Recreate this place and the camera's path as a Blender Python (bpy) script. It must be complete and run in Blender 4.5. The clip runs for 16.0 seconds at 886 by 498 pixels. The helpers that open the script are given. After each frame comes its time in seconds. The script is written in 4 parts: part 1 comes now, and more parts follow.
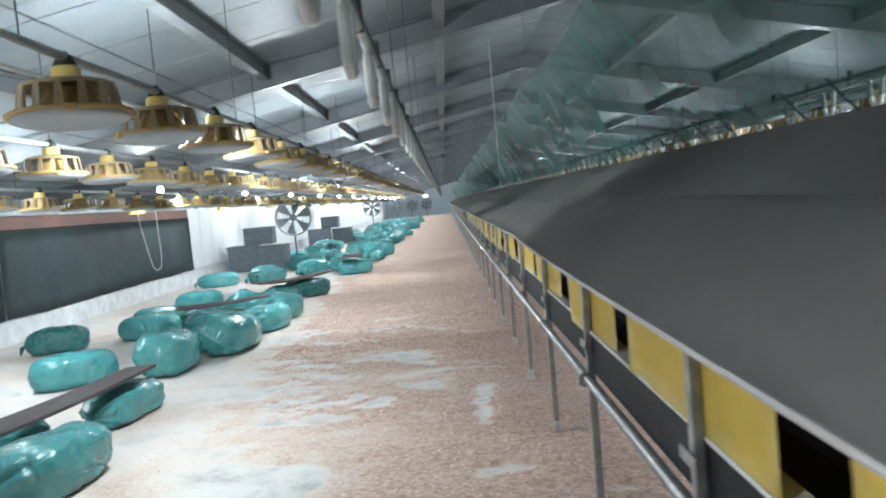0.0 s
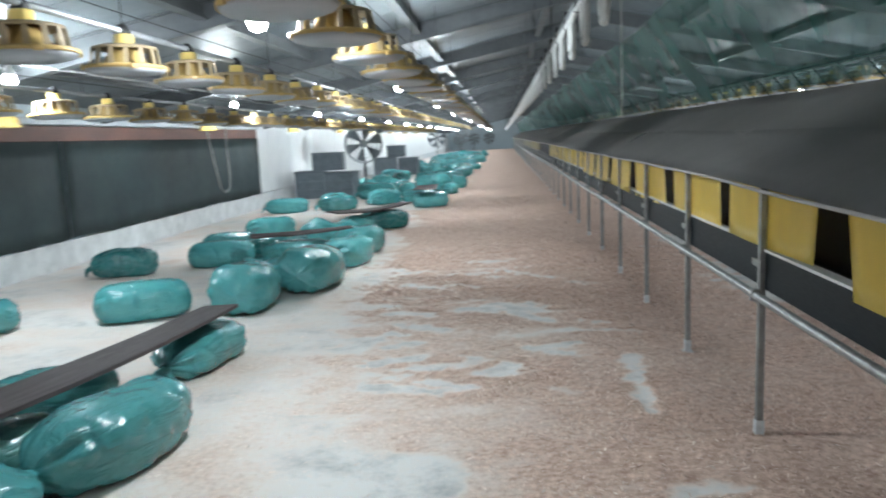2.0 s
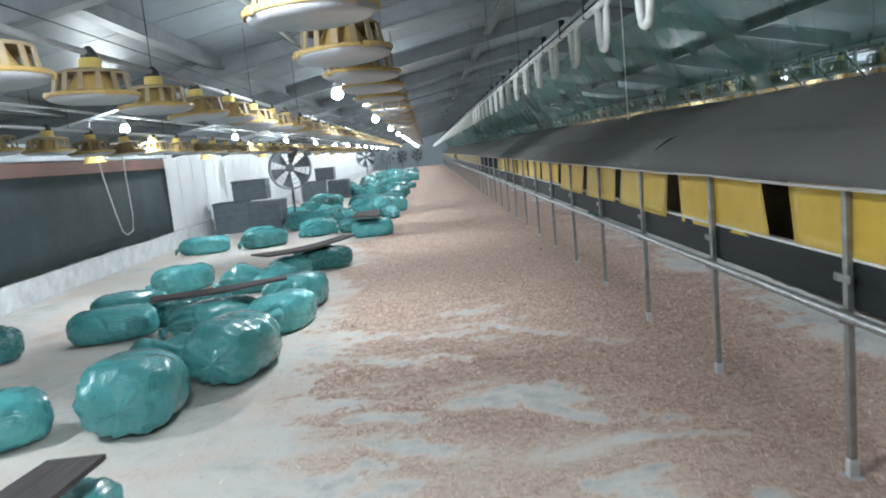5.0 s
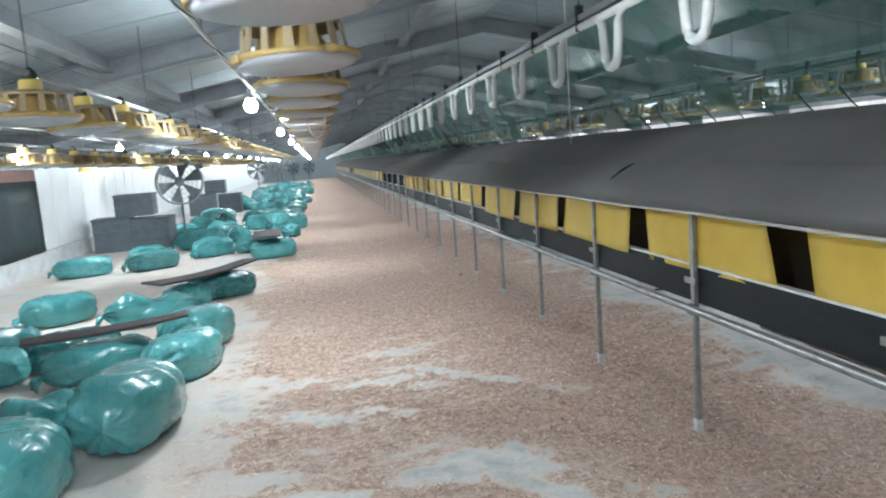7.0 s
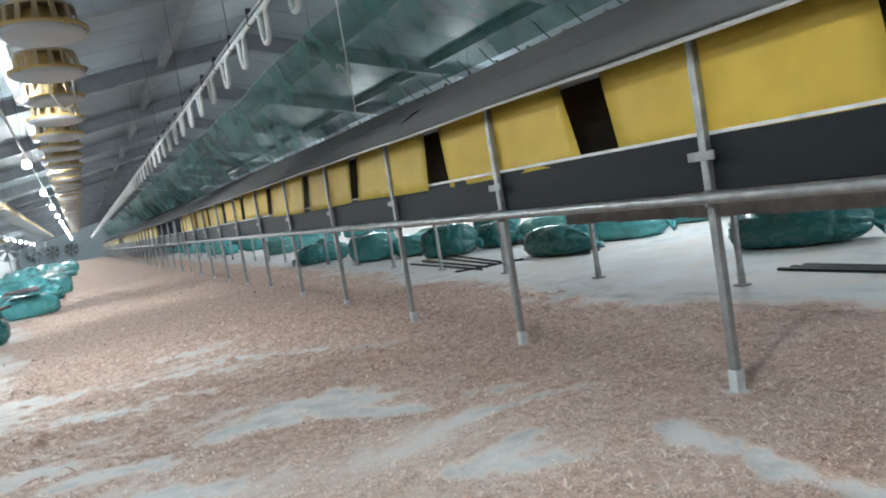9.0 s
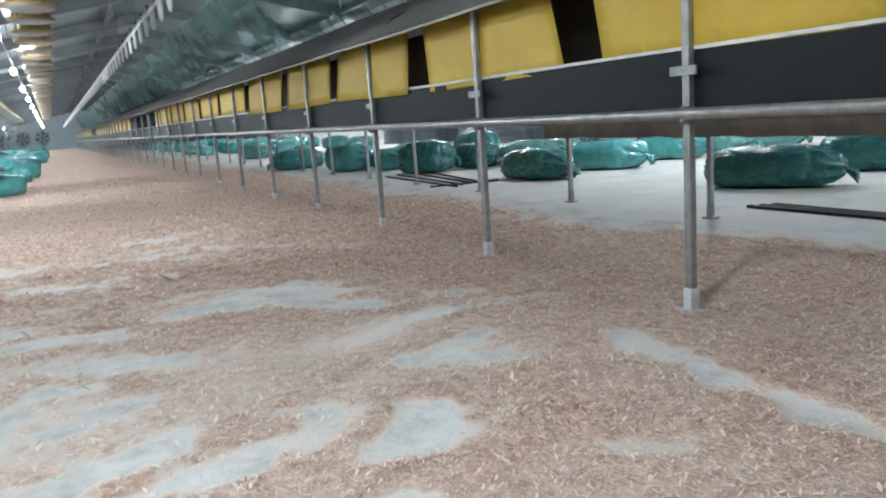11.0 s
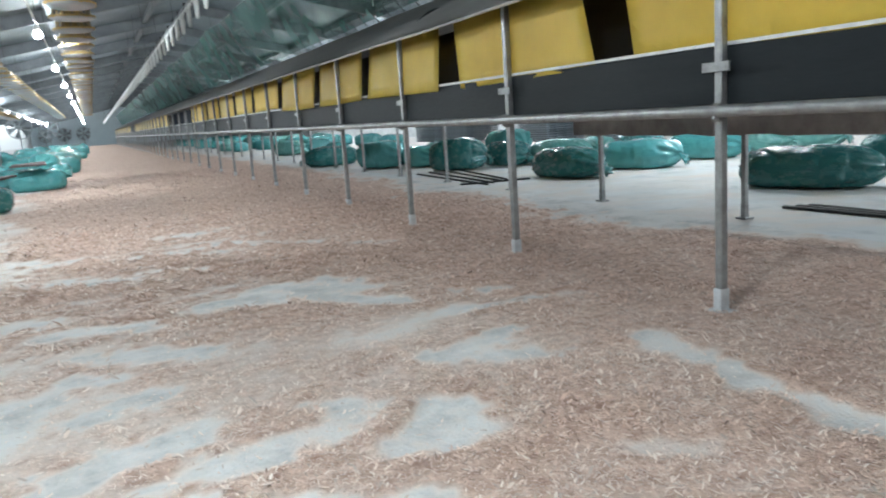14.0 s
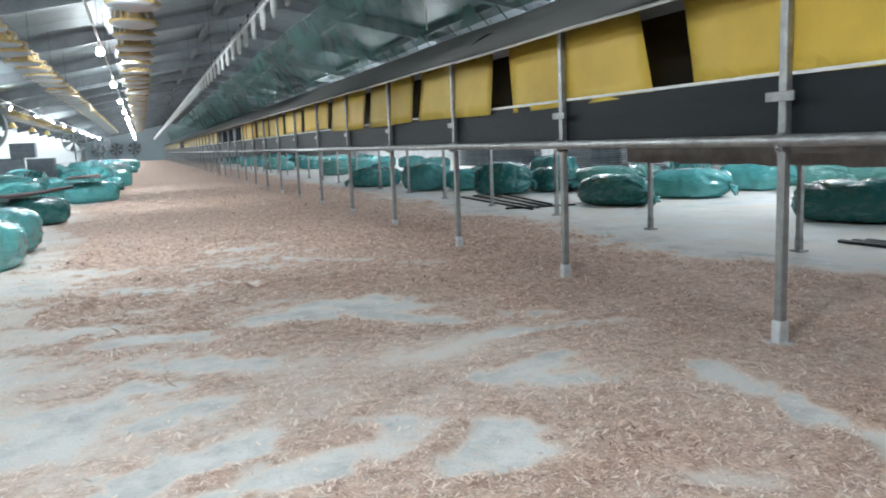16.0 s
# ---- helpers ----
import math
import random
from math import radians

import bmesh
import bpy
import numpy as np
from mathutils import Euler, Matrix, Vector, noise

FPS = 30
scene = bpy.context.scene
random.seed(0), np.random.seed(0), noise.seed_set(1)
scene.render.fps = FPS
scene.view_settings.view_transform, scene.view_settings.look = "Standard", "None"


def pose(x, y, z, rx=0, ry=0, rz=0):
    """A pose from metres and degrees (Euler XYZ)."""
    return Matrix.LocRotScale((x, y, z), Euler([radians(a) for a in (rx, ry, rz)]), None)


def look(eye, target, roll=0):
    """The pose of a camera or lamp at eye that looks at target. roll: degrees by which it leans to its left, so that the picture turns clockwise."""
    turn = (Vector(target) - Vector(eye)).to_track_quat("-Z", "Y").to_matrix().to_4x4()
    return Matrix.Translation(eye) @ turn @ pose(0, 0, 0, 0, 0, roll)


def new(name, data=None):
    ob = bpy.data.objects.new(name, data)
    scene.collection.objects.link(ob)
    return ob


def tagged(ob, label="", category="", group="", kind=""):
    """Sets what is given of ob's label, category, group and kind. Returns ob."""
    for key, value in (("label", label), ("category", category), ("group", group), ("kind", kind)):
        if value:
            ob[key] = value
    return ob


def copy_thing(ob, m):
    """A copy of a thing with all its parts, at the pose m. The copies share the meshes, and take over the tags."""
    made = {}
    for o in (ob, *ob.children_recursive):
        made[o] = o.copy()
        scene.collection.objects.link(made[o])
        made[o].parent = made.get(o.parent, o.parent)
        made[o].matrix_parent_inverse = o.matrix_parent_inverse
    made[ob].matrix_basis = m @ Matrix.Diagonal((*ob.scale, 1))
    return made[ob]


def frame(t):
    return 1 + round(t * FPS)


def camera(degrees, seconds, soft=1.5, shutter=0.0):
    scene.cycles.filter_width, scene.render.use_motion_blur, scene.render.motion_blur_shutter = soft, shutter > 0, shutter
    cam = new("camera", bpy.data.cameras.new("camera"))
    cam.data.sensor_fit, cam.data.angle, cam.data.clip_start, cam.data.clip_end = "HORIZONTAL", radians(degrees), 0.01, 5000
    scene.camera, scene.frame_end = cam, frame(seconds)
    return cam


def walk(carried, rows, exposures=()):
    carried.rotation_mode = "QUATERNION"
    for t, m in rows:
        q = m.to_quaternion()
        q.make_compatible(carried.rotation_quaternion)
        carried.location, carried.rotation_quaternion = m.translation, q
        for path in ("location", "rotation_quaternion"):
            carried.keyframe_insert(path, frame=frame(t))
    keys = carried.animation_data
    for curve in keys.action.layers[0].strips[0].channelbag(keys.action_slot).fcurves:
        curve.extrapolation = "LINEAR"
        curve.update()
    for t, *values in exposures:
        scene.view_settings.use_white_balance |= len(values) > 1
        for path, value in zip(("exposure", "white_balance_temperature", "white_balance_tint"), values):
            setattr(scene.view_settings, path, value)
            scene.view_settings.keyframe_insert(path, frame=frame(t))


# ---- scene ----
cam = camera(61.4, 16.0, soft=1.9, shutter=0.5)
PATH = [
    (0, (-0.728, 0.543, 1.885), (-0.743, 2.539, 1.755), -5.2),
    (0.5, (-0.967, 0.830, 1.881), (-1.008, 2.822, 1.708), -2.8),
    (1, (-1.120, 1.183, 1.883), (-1.282, 3.161, 1.634), -3.3),
    (1.5, (-1.319, 1.559, 1.893), (-1.643, 3.508, 1.583), -2.2),
    (2, (-1.481, 1.879, 1.845), (-1.647, 3.850, 1.550), -2.5),
    (2.5, (-1.693, 2.108, 1.779), (-1.633, 4.067, 1.380), -4.3),
    (3, (-1.737, 2.576, 1.797), (-1.738, 4.541, 1.424), -6.9),
    (3.5, (-1.824, 2.942, 1.758), (-1.934, 4.867, 1.227), -5.9),
    (4, (-1.941, 3.330, 1.808), (-1.926, 5.273, 1.331), -4.9),
    (4.5, (-1.980, 3.837, 1.784), (-1.922, 5.804, 1.427), -5.8),
    (4.7, (-1.991, 4.081, 1.812), (-1.984, 6.062, 1.537), -5.6),
    (6.8, (-2.433, 5.194, 2.054), (-2.133, 7.156, 1.805), -3.6),
    (7, (-2.385, 5.257, 1.998), (-2.069, 7.216, 1.745), -4.2),
    (7.5, (-2.357, 5.312, 2.036), (-1.837, 7.220, 1.736), -5.5),
    (8, (-2.550, 5.371, 1.812), (-2.045, 7.297, 1.623), -10.6),
    (8.5, (-2.503, 5.607, 1.231), (-1.698, 7.431, 1.077), -11.7),
    (10.8, (-2.414, 5.627, 0.960), (-1.534, 7.393, 0.634), -4.9),
    (11, (-2.432, 5.612, 0.957), (-1.545, 7.368, 0.598), -4.3),
    (11.5, (-2.430, 5.611, 0.919), (-1.544, 7.362, 0.532), -3.2),
    (12, (-2.416, 5.613, 0.905), (-1.506, 7.353, 0.521), -2.3),
    (12.5, (-2.410, 5.631, 0.900), (-1.511, 7.367, 0.479), -2.5),
    (13, (-2.411, 5.648, 0.881), (-1.527, 7.381, 0.418), -2.9),
    (13.5, (-2.414, 5.634, 0.881), (-1.516, 7.374, 0.471), -2.8),
    (14, (-2.406, 5.609, 0.944), (-1.595, 7.403, 0.587), -4.0),
    (14.5, (-2.412, 5.615, 0.953), (-1.633, 7.426, 0.618), -4.3),
    (15, (-2.430, 5.607, 0.955), (-1.650, 7.424, 0.652), -3.8),
    (15.5, (-2.445, 5.622, 0.939), (-1.676, 7.445, 0.645), -3.1),
    (16, (-2.482, 5.625, 0.938), (-1.756, 7.466, 0.649), -2.5),
]
walk(cam, [(t, look(eye, target, roll)) for t, eye, target, roll in PATH],
     exposures=[(0.0, 0.48), (1.0, 0.28), (2.5, 0.06), (3.5, 0.12), (4.5, 0.14), (7.0, 0.36), (8.5, 0.34), (11.0, 0.32), (16.0, 0.31)])

# ---- light ----
world = bpy.data.worlds.new("world")
scene.world = world
world.use_nodes = True
world.node_tree.nodes["Background"].inputs[0].default_value = (0.6, 0.8, 1.0, 1)
world.node_tree.nodes["Background"].inputs[1].default_value = 0.05
LAMP_WATTS = 430.0
LAMP_COLOUR = (0.85, 0.945, 1.0)
LAMP_STEP = 6.4
LAMP_LINES = ((-2.95, 6.5), (-6.4, 9.2), (5.1, 6.4), (8.4, 9.2))
LAMP_Z = 2.6

# ---- plan of the house ----
X_L, X_R = -8.7, 10.7
X_MID = 1.0
Y_BACK, Y_END = -7.0, 104.0
Z_EAVE, SLOPE = 2.62, 0.197
POST_STEP, POST_Y = 1.76, 8.0


def roof_z(x):
    return Z_EAVE + SLOPE * (min(x - X_L, X_R - x))


# ---- materials ----
def mat(name, colour, rough=0.6, metal=0.0, colour2=None, scale=8.0, bump=0.0, bump_scale=60.0, spread=0.5,
        island=0.0, per_object=0.0, coat=0.0, stretch=(1, 1, 1), trans=0.0, spec=0.5):
    m = bpy.data.materials.new(name)
    m.use_nodes = True
    nt = m.node_tree
    n, l = nt.nodes, nt.links
    b = n["Principled BSDF"]
    b.inputs["Roughness"].default_value = rough
    b.inputs["Metallic"].default_value = metal
    b.inputs["Coat Weight"].default_value = coat
    b.inputs["Coat Roughness"].default_value = 0.15
    b.inputs["Specular IOR Level"].default_value = spec
    b.inputs["Transmission Weight"].default_value = trans
    tc = n.new("ShaderNodeTexCoord")
    mp = n.new("ShaderNodeMapping")
    mp.inputs["Scale"].default_value = stretch
    l.new(tc.outputs["Object"], mp.inputs["Vector"])
    c2 = colour2 or tuple(min(1, c * 0.7) for c in colour)
    big = n.new("ShaderNodeTexNoise")
    big.inputs["Scale"].default_value = scale
    big.inputs["Detail"].default_value = 6
    big.inputs["Roughness"].default_value = 0.62
    l.new(mp.outputs["Vector"], big.inputs["Vector"])
    ramp = n.new("ShaderNodeValToRGB")
    ramp.color_ramp.elements[0].position = 0.5 - spread * 0.4
    ramp.color_ramp.elements[1].position = 0.5 + spread * 0.4
    ramp.color_ramp.elements[0].color = (*c2, 1)
    ramp.color_ramp.elements[1].color = (*colour, 1)
    l.new(big.outputs["Fac"], ramp.inputs["Fac"])
    out = ramp.outputs["Color"]
    if island or per_object:
        hsv = n.new("ShaderNodeHueSaturation")
        rng = n.new("ShaderNodeMapRange")
        amount = island or per_object
        rng.inputs["To Min"].default_value = 1 - amount
        rng.inputs["To Max"].default_value = 1 + amount
        src = n.new("ShaderNodeNewGeometry").outputs["Random Per Island"] if island else n.new("ShaderNodeObjectInfo").outputs["Random"]
        l.new(src, rng.inputs["Value"])
        l.new(rng.outputs["Result"], hsv.inputs["Value"])
        l.new(out, hsv.inputs["Color"])
        out = hsv.outputs["Color"]
    l.new(out, b.inputs["Base Color"])
    fine = n.new("ShaderNodeTexNoise")
    fine.inputs["Scale"].default_value = bump_scale
    fine.inputs["Detail"].default_value = 4
    l.new(mp.outputs["Vector"], fine.inputs["Vector"])
    rr = n.new("ShaderNodeMapRange")
    rr.inputs["To Min"].default_value = max(0.03, rough - 0.1)
    rr.inputs["To Max"].default_value = min(1, rough + 0.12)
    l.new(fine.outputs["Fac"], rr.inputs["Value"])
    l.new(rr.outputs["Result"], b.inputs["Roughness"])
    if bump:
        bp = n.new("ShaderNodeBump")
        bp.inputs["Strength"].default_value = bump
        bp.inputs["Distance"].default_value = 0.01
        l.new(fine.outputs["Fac"], bp.inputs["Height"])
        l.new(bp.outputs["Normal"], b.inputs["Normal"])
    return m


def glow(name, colour, strength):
    m = bpy.data.materials.new(name)
    m.use_nodes = True
    b = m.node_tree.nodes["Principled BSDF"]
    b.inputs["Base Color"].default_value = (0.9, 0.9, 0.9, 1)
    b.inputs["Emission Color"].default_value = (*colour, 1)
    b.inputs["Emission Strength"].default_value = strength
    return m


def net_material():
    m = bpy.data.materials.new("green_netting")
    m.use_nodes = True
    n, l = m.node_tree.nodes, m.node_tree.links
    b = n["Principled BSDF"]
    b.inputs["Base Color"].default_value = (0.008, 0.085, 0.070, 1)
    b.inputs["Roughness"].default_value = 0.7
    clear = n.new("ShaderNodeBsdfTransparent")
    mix = n.new("ShaderNodeMixShader")
    tc = n.new("ShaderNodeTexCoord")
    noise_tex = n.new("ShaderNodeTexNoise")
    noise_tex.inputs["Scale"].default_value = 1.6
    noise_tex.inputs["Detail"].default_value = 5
    l.new(tc.outputs["Object"], noise_tex.inputs["Vector"])
    rng = n.new("ShaderNodeMapRange")
    rng.inputs["From Min"].default_value = 0.3
    rng.inputs["From Max"].default_value = 0.7
    rng.inputs["To Min"].default_value = 0.52
    rng.inputs["To Max"].default_value = 0.86
    l.new(noise_tex.outputs["Fac"], rng.inputs["Value"])
    l.new(rng.outputs["Result"], mix.inputs["Fac"])
    l.new(clear.outputs[0], mix.inputs[1])
    l.new(b.outputs[0], mix.inputs[2])
    l.new(mix.outputs[0], n["Material Output"].inputs["Surface"])
    return m


M_CONCRETE = mat("concrete", (0.77, 0.785, 0.785), 0.75, colour2=(0.57, 0.59, 0.595), scale=1.6, bump=0.25, bump_scale=45, spread=0.6)


def add_dust(m, colour, scale, lo, hi):
    """Lays a patchy film of dust over a material."""
    n, l = m.node_tree.nodes, m.node_tree.links
    b = n["Principled BSDF"]
    src = b.inputs["Base Color"].links[0].from_socket
    tex = n.new("ShaderNodeTexNoise")
    tex.inputs["Distortion"].default_value = 0.8
    tex.inputs["Scale"].default_value = scale
    tex.inputs["Detail"].default_value = 8
    tex.inputs["Roughness"].default_value = 0.65
    l.new(n["Texture Coordinate"].outputs["Object"], tex.inputs["Vector"])
    rng = n.new("ShaderNodeMapRange")
    rng.inputs["From Min"].default_value = lo
    rng.inputs["From Max"].default_value = hi
    rng.inputs["To Max"].default_value = 0.85
    l.new(tex.outputs["Fac"], rng.inputs["Value"])
    mix = n.new("ShaderNodeMix")
    mix.data_type = "RGBA"
    l.new(rng.outputs["Result"], mix.inputs["Factor"])
    l.new(src, mix.inputs["A"])
    mix.inputs["B"].default_value = (*colour, 1)
    l.new(mix.outputs["Result"], b.inputs["Base Color"])


add_dust(M_CONCRETE, (0.46, 0.49, 0.505), 3.1, 0.52, 0.72)
add_dust(M_CONCRETE, (0.72, 0.62, 0.55), 0.9, 0.42, 0.66)
M_LITTER = mat("wood_shavings", (0.83, 0.645, 0.54), 0.9, colour2=(0.37, 0.22, 0.16), scale=22, bump=1.0, bump_scale=75, spread=0.55)
M_CHIP = mat("wood_chip", (0.84, 0.71, 0.62), 0.85, bump_scale=90)


def vary_chips(m):
    """Each chip takes its own tone, from brown bark to pale cream."""
    n, l = m.node_tree.nodes, m.node_tree.links
    ramp = n.new("ShaderNodeValToRGB")
    els = ramp.color_ramp.elements
    els[0].position, els[0].color = 0.0, (0.16, 0.083, 0.056, 1)
    els[1].position, els[1].color = 1.0, (0.96, 0.875, 0.80, 1)
    for at, c in ((0.30, (0.53, 0.345, 0.265, 1)), (0.70, (0.86, 0.655, 0.54, 1))):
        e = els.new(at)
        e.color = c
    l.new(n.new("ShaderNodeNewGeometry").outputs["Random Per Island"], ramp.inputs["Fac"])
    # shavings red-brown where deep, with nest and ridge shade painted in; bleached and dusty where thin
    tex = n.new("ShaderNodeTexNoise")
    tex.inputs["Scale"].default_value = 3.2
    tex.inputs["Detail"].default_value = 7
    l.new(n["Texture Coordinate"].outputs["Object"], tex.inputs["Vector"])
    at = n.new("ShaderNodeAttribute")
    at.attribute_name = "depth"
    add = n.new("ShaderNodeMath")
    add.operation = "MULTIPLY_ADD"
    l.new(at.outputs["Fac"], add.inputs[0])
    add.inputs[1].default_value = -11.0
    l.new(tex.outputs["Fac"], add.inputs[2])
    rng = n.new("ShaderNodeMapRange")
    rng.inputs["From Min"].default_value = 0.16
    rng.inputs["From Max"].default_value = 0.42
    rng.inputs["To Max"].default_value = 0.56
    l.new(add.outputs[0], rng.inputs["Value"])
    mix = n.new("ShaderNodeMix")
    mix.data_type = "RGBA"
    l.new(rng.outputs["Result"], mix.inputs["Factor"])
    l.new(ramp.outputs["Color"], mix.inputs["A"])
    mix.inputs["B"].default_value = (0.85, 0.765, 0.695, 1)
    l.new(mix.outputs["Result"], n["Principled BSDF"].inputs["Base Color"])


vary_chips(M_CHIP)


def thin_litter(m):
    """Where the shavings lie thin, pale lime dust shows through them."""
    n, l = m.node_tree.nodes, m.node_tree.links
    b = n["Principled BSDF"]
    src = b.inputs["Base Color"].links[0].from_socket
    at = n.new("ShaderNodeAttribute")
    at.attribute_name = "depth"
    tex = n.new("ShaderNodeTexNoise")
    tex.inputs["Scale"].default_value = 16
    tex.inputs["Detail"].default_value = 9
    tex.inputs["Roughness"].default_value = 0.72
    l.new(n["Texture Coordinate"].outputs["Object"], tex.inputs["Vector"])
    add = n.new("ShaderNodeMath")
    add.operation = "MULTIPLY_ADD"
    l.new(tex.outputs["Fac"], add.inputs[0])
    add.inputs[1].default_value = 0.030
    l.new(at.outputs["Fac"], add.inputs[2])
    rng = n.new("ShaderNodeMapRange")
    rng.inputs["From Min"].default_value = 0.004
    rng.inputs["From Max"].default_value = 0.022
    l.new(add.outputs[0], rng.inputs["Value"])
    mix = n.new("ShaderNodeMix")
    mix.data_type = "RGBA"
    l.new(rng.outputs["Result"], mix.inputs["Factor"])
    film = n.new("ShaderNodeMapRange")
    film.inputs["From Min"].default_value = -0.010
    film.inputs["From Max"].default_value = 0.006
    l.new(add.outputs[0], film.inputs["Value"])
    dust = n.new("ShaderNodeMix")
    dust.data_type = "RGBA"
    lime = n.new("ShaderNodeTexNoise")
    lime.inputs["Scale"].default_value = 2.6
    lime.inputs["Detail"].default_value = 10
    lime.inputs["Roughness"].default_value = 0.7
    l.new(n["Texture Coordinate"].outputs["Object"], lime.inputs["Vector"])
    slab = n.new("ShaderNodeValToRGB")
    slab.color_ramp.elements[0].position, slab.color_ramp.elements[0].color = 0.38, (0.40, 0.425, 0.43, 1)
    slab.color_ramp.elements[1].position, slab.color_ramp.elements[1].color = 0.55, (0.70, 0.705, 0.695, 1)
    l.new(lime.outputs["Fac"], slab.inputs["Fac"])
    l.new(slab.outputs["Color"], dust.inputs["A"])
    grit = n.new("ShaderNodeMapRange")
    grit.inputs["To Min"].default_value = 0.3
    l.new(rng.outputs["Result"], grit.inputs["Value"])
    l.new(grit.outputs["Result"], n["Bump"].inputs["Strength"])
    dust.inputs["B"].default_value = (0.73, 0.665, 0.615, 1)
    l.new(film.outputs["Result"], dust.inputs["Factor"])
    l.new(dust.outputs["Result"], mix.inputs["A"])
    l.new(src, mix.inputs["B"])
    l.new(mix.outputs["Result"], b.inputs["Base Color"])


thin_litter(M_LITTER)
M_BAG = mat("teal_plastic_film", (0.10, 0.385, 0.39), 0.2, colour2=(0.055, 0.27, 0.28), scale=4, bump=0.28, bump_scale=13, coat=0.4, per_object=0.25)
M_BAG_PALE = mat("pale_plastic_film", (0.16, 0.40, 0.37), 0.24, colour2=(0.08, 0.27, 0.25), scale=4, bump=0.28, bump_scale=13, coat=0.4, per_object=0.15)
M_BAG_DARK = mat("dark_green_plastic_film", (0.035, 0.20, 0.20), 0.26, colour2=(0.022, 0.13, 0.135), scale=4, bump=0.28, bump_scale=13, coat=0.4, per_object=0.2)


def film_wrinkles(m):
    """Long sharp creases of thin plastic film over the coarse dents."""
    n, l = m.node_tree.nodes, m.node_tree.links
    tex = n.new("ShaderNodeTexNoise")
    tex.inputs["Scale"].default_value = 3.6
    tex.inputs["Detail"].default_value = 3
    tex.inputs["Distortion"].default_value = 1.6
    mp = n.new("ShaderNodeMapping")
    mp.inputs["Scale"].default_value = (0.7, 2.2, 2.2)
    l.new(n["Texture Coordinate"].outputs["Object"], mp.inputs["Vector"])
    l.new(mp.outputs["Vector"], tex.inputs["Vector"])
    away = n.new("ShaderNodeMath")
    away.operation = "SUBTRACT"
    away.inputs[1].default_value = 0.5
    l.new(tex.outputs["Fac"], away.inputs[0])
    fold = n.new("ShaderNodeMath")
    fold.operation = "ABSOLUTE"
    l.new(away.outputs[0], fold.inputs[0])
    bp = n.new("ShaderNodeBump")
    bp.inputs["Strength"].default_value = 0.8
    bp.inputs["Distance"].default_value = 0.045
    l.new(fold.outputs[0], bp.inputs["Height"])
    l.new(n["Bump"].outputs["Normal"], bp.inputs["Normal"])
    l.new(bp.outputs["Normal"], n["Principled BSDF"].inputs["Normal"])


for film_material in (M_BAG, M_BAG_PALE, M_BAG_DARK):
    film_wrinkles(film_material)
M_ZINC = mat("galvanised_steel", (0.42, 0.43, 0.43), 0.45, 0.75, colour2=(0.24, 0.24, 0.24), scale=14, bump=0.1)
M_FOOT = mat("bright_zinc", (0.75, 0.78, 0.8), 0.5, 0.3, scale=20)
M_YELLOW = mat("yellow_plastic_flap", (0.88, 0.665, 0.125), 0.5, colour2=(0.77, 0.565, 0.095), scale=3, bump=0.15, bump_scale=12, per_object=0.08)
# black plastic of the bars, and the painted dark inside the nests
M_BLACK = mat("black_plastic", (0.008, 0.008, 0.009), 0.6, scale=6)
M_BOARD = mat("dark_slate_board", (0.015, 0.019, 0.022), 0.6, colour2=(0.010, 0.013, 0.015), scale=3, bump=0.1, bump_scale=40, stretch=(1, 0.4, 3), spec=0.2)
M_WHITE = mat("white_plastic_edge", (0.75, 0.75, 0.73), 0.5, scale=10)
M_FELT = mat("grey_roof_sheet", (0.46, 0.44, 0.42), 0.65, colour2=(0.39, 0.375, 0.36), scale=1.5, bump=0.12, bump_scale=25)
M_UNDER = mat("grimy_underside", (0.46, 0.43, 0.41), 0.8, colour2=(0.28, 0.25, 0.235), scale=9, bump=0.3)
M_FEED_YELLOW = mat("yellow_feeder_plastic", (0.55, 0.38, 0.13), 0.42, colour2=(0.40, 0.275, 0.11), scale=6, per_object=0.18)
M_FEED_PALE = mat("pale_yellow_feeder_plastic", (0.80, 0.62, 0.22), 0.4, colour2=(0.7, 0.5, 0.15), scale=6, per_object=0.1)
# feeder yellow greyed for dust and for the shade of backlighting
M_GRILL = mat("dusty_feeder_grill", (0.40, 0.30, 0.165), 0.6, colour2=(0.27, 0.215, 0.145), scale=7, per_object=0.2)
M_PAN = mat("grey_feeder_pan", (0.40, 0.415, 0.45), 0.34, colour2=(0.36, 0.375, 0.41), scale=2, coat=0.3)
M_PIPE = mat("grey_feed_pipe", (0.45, 0.47, 0.49), 0.4, 0.5, scale=7)
M_HOSE = mat("white_hose", (0.74, 0.76, 0.75), 0.5, colour2=(0.6, 0.62, 0.61), scale=12)
M_CORD = mat("white_cord", (0.72, 0.70, 0.66), 0.8, scale=20)
M_CABLE = mat("black_cable", (0.02, 0.02, 0.022), 0.6)
M_CEIL = mat("pale_ceiling_panel", (0.20, 0.232, 0.25), 0.5, colour2=(0.145, 0.172, 0.19), scale=0.7, bump=0.08, bump_scale=5)
M_STEEL = mat("grey_painted_steel", (0.16, 0.175, 0.185), 0.5, 0.2, colour2=(0.10, 0.11, 0.12), scale=3)
M_WALL = mat("white_wall_panel", (0.80, 0.82, 0.83), 0.5, colour2=(0.68, 0.71, 0.73), scale=0.8, bump=0.06, bump_scale=20)
M_WALL_PINK = mat("pinkish_white_wall", (0.82, 0.76, 0.77), 0.6, colour2=(0.72, 0.64, 0.66), scale=0.7, bump=0.06)
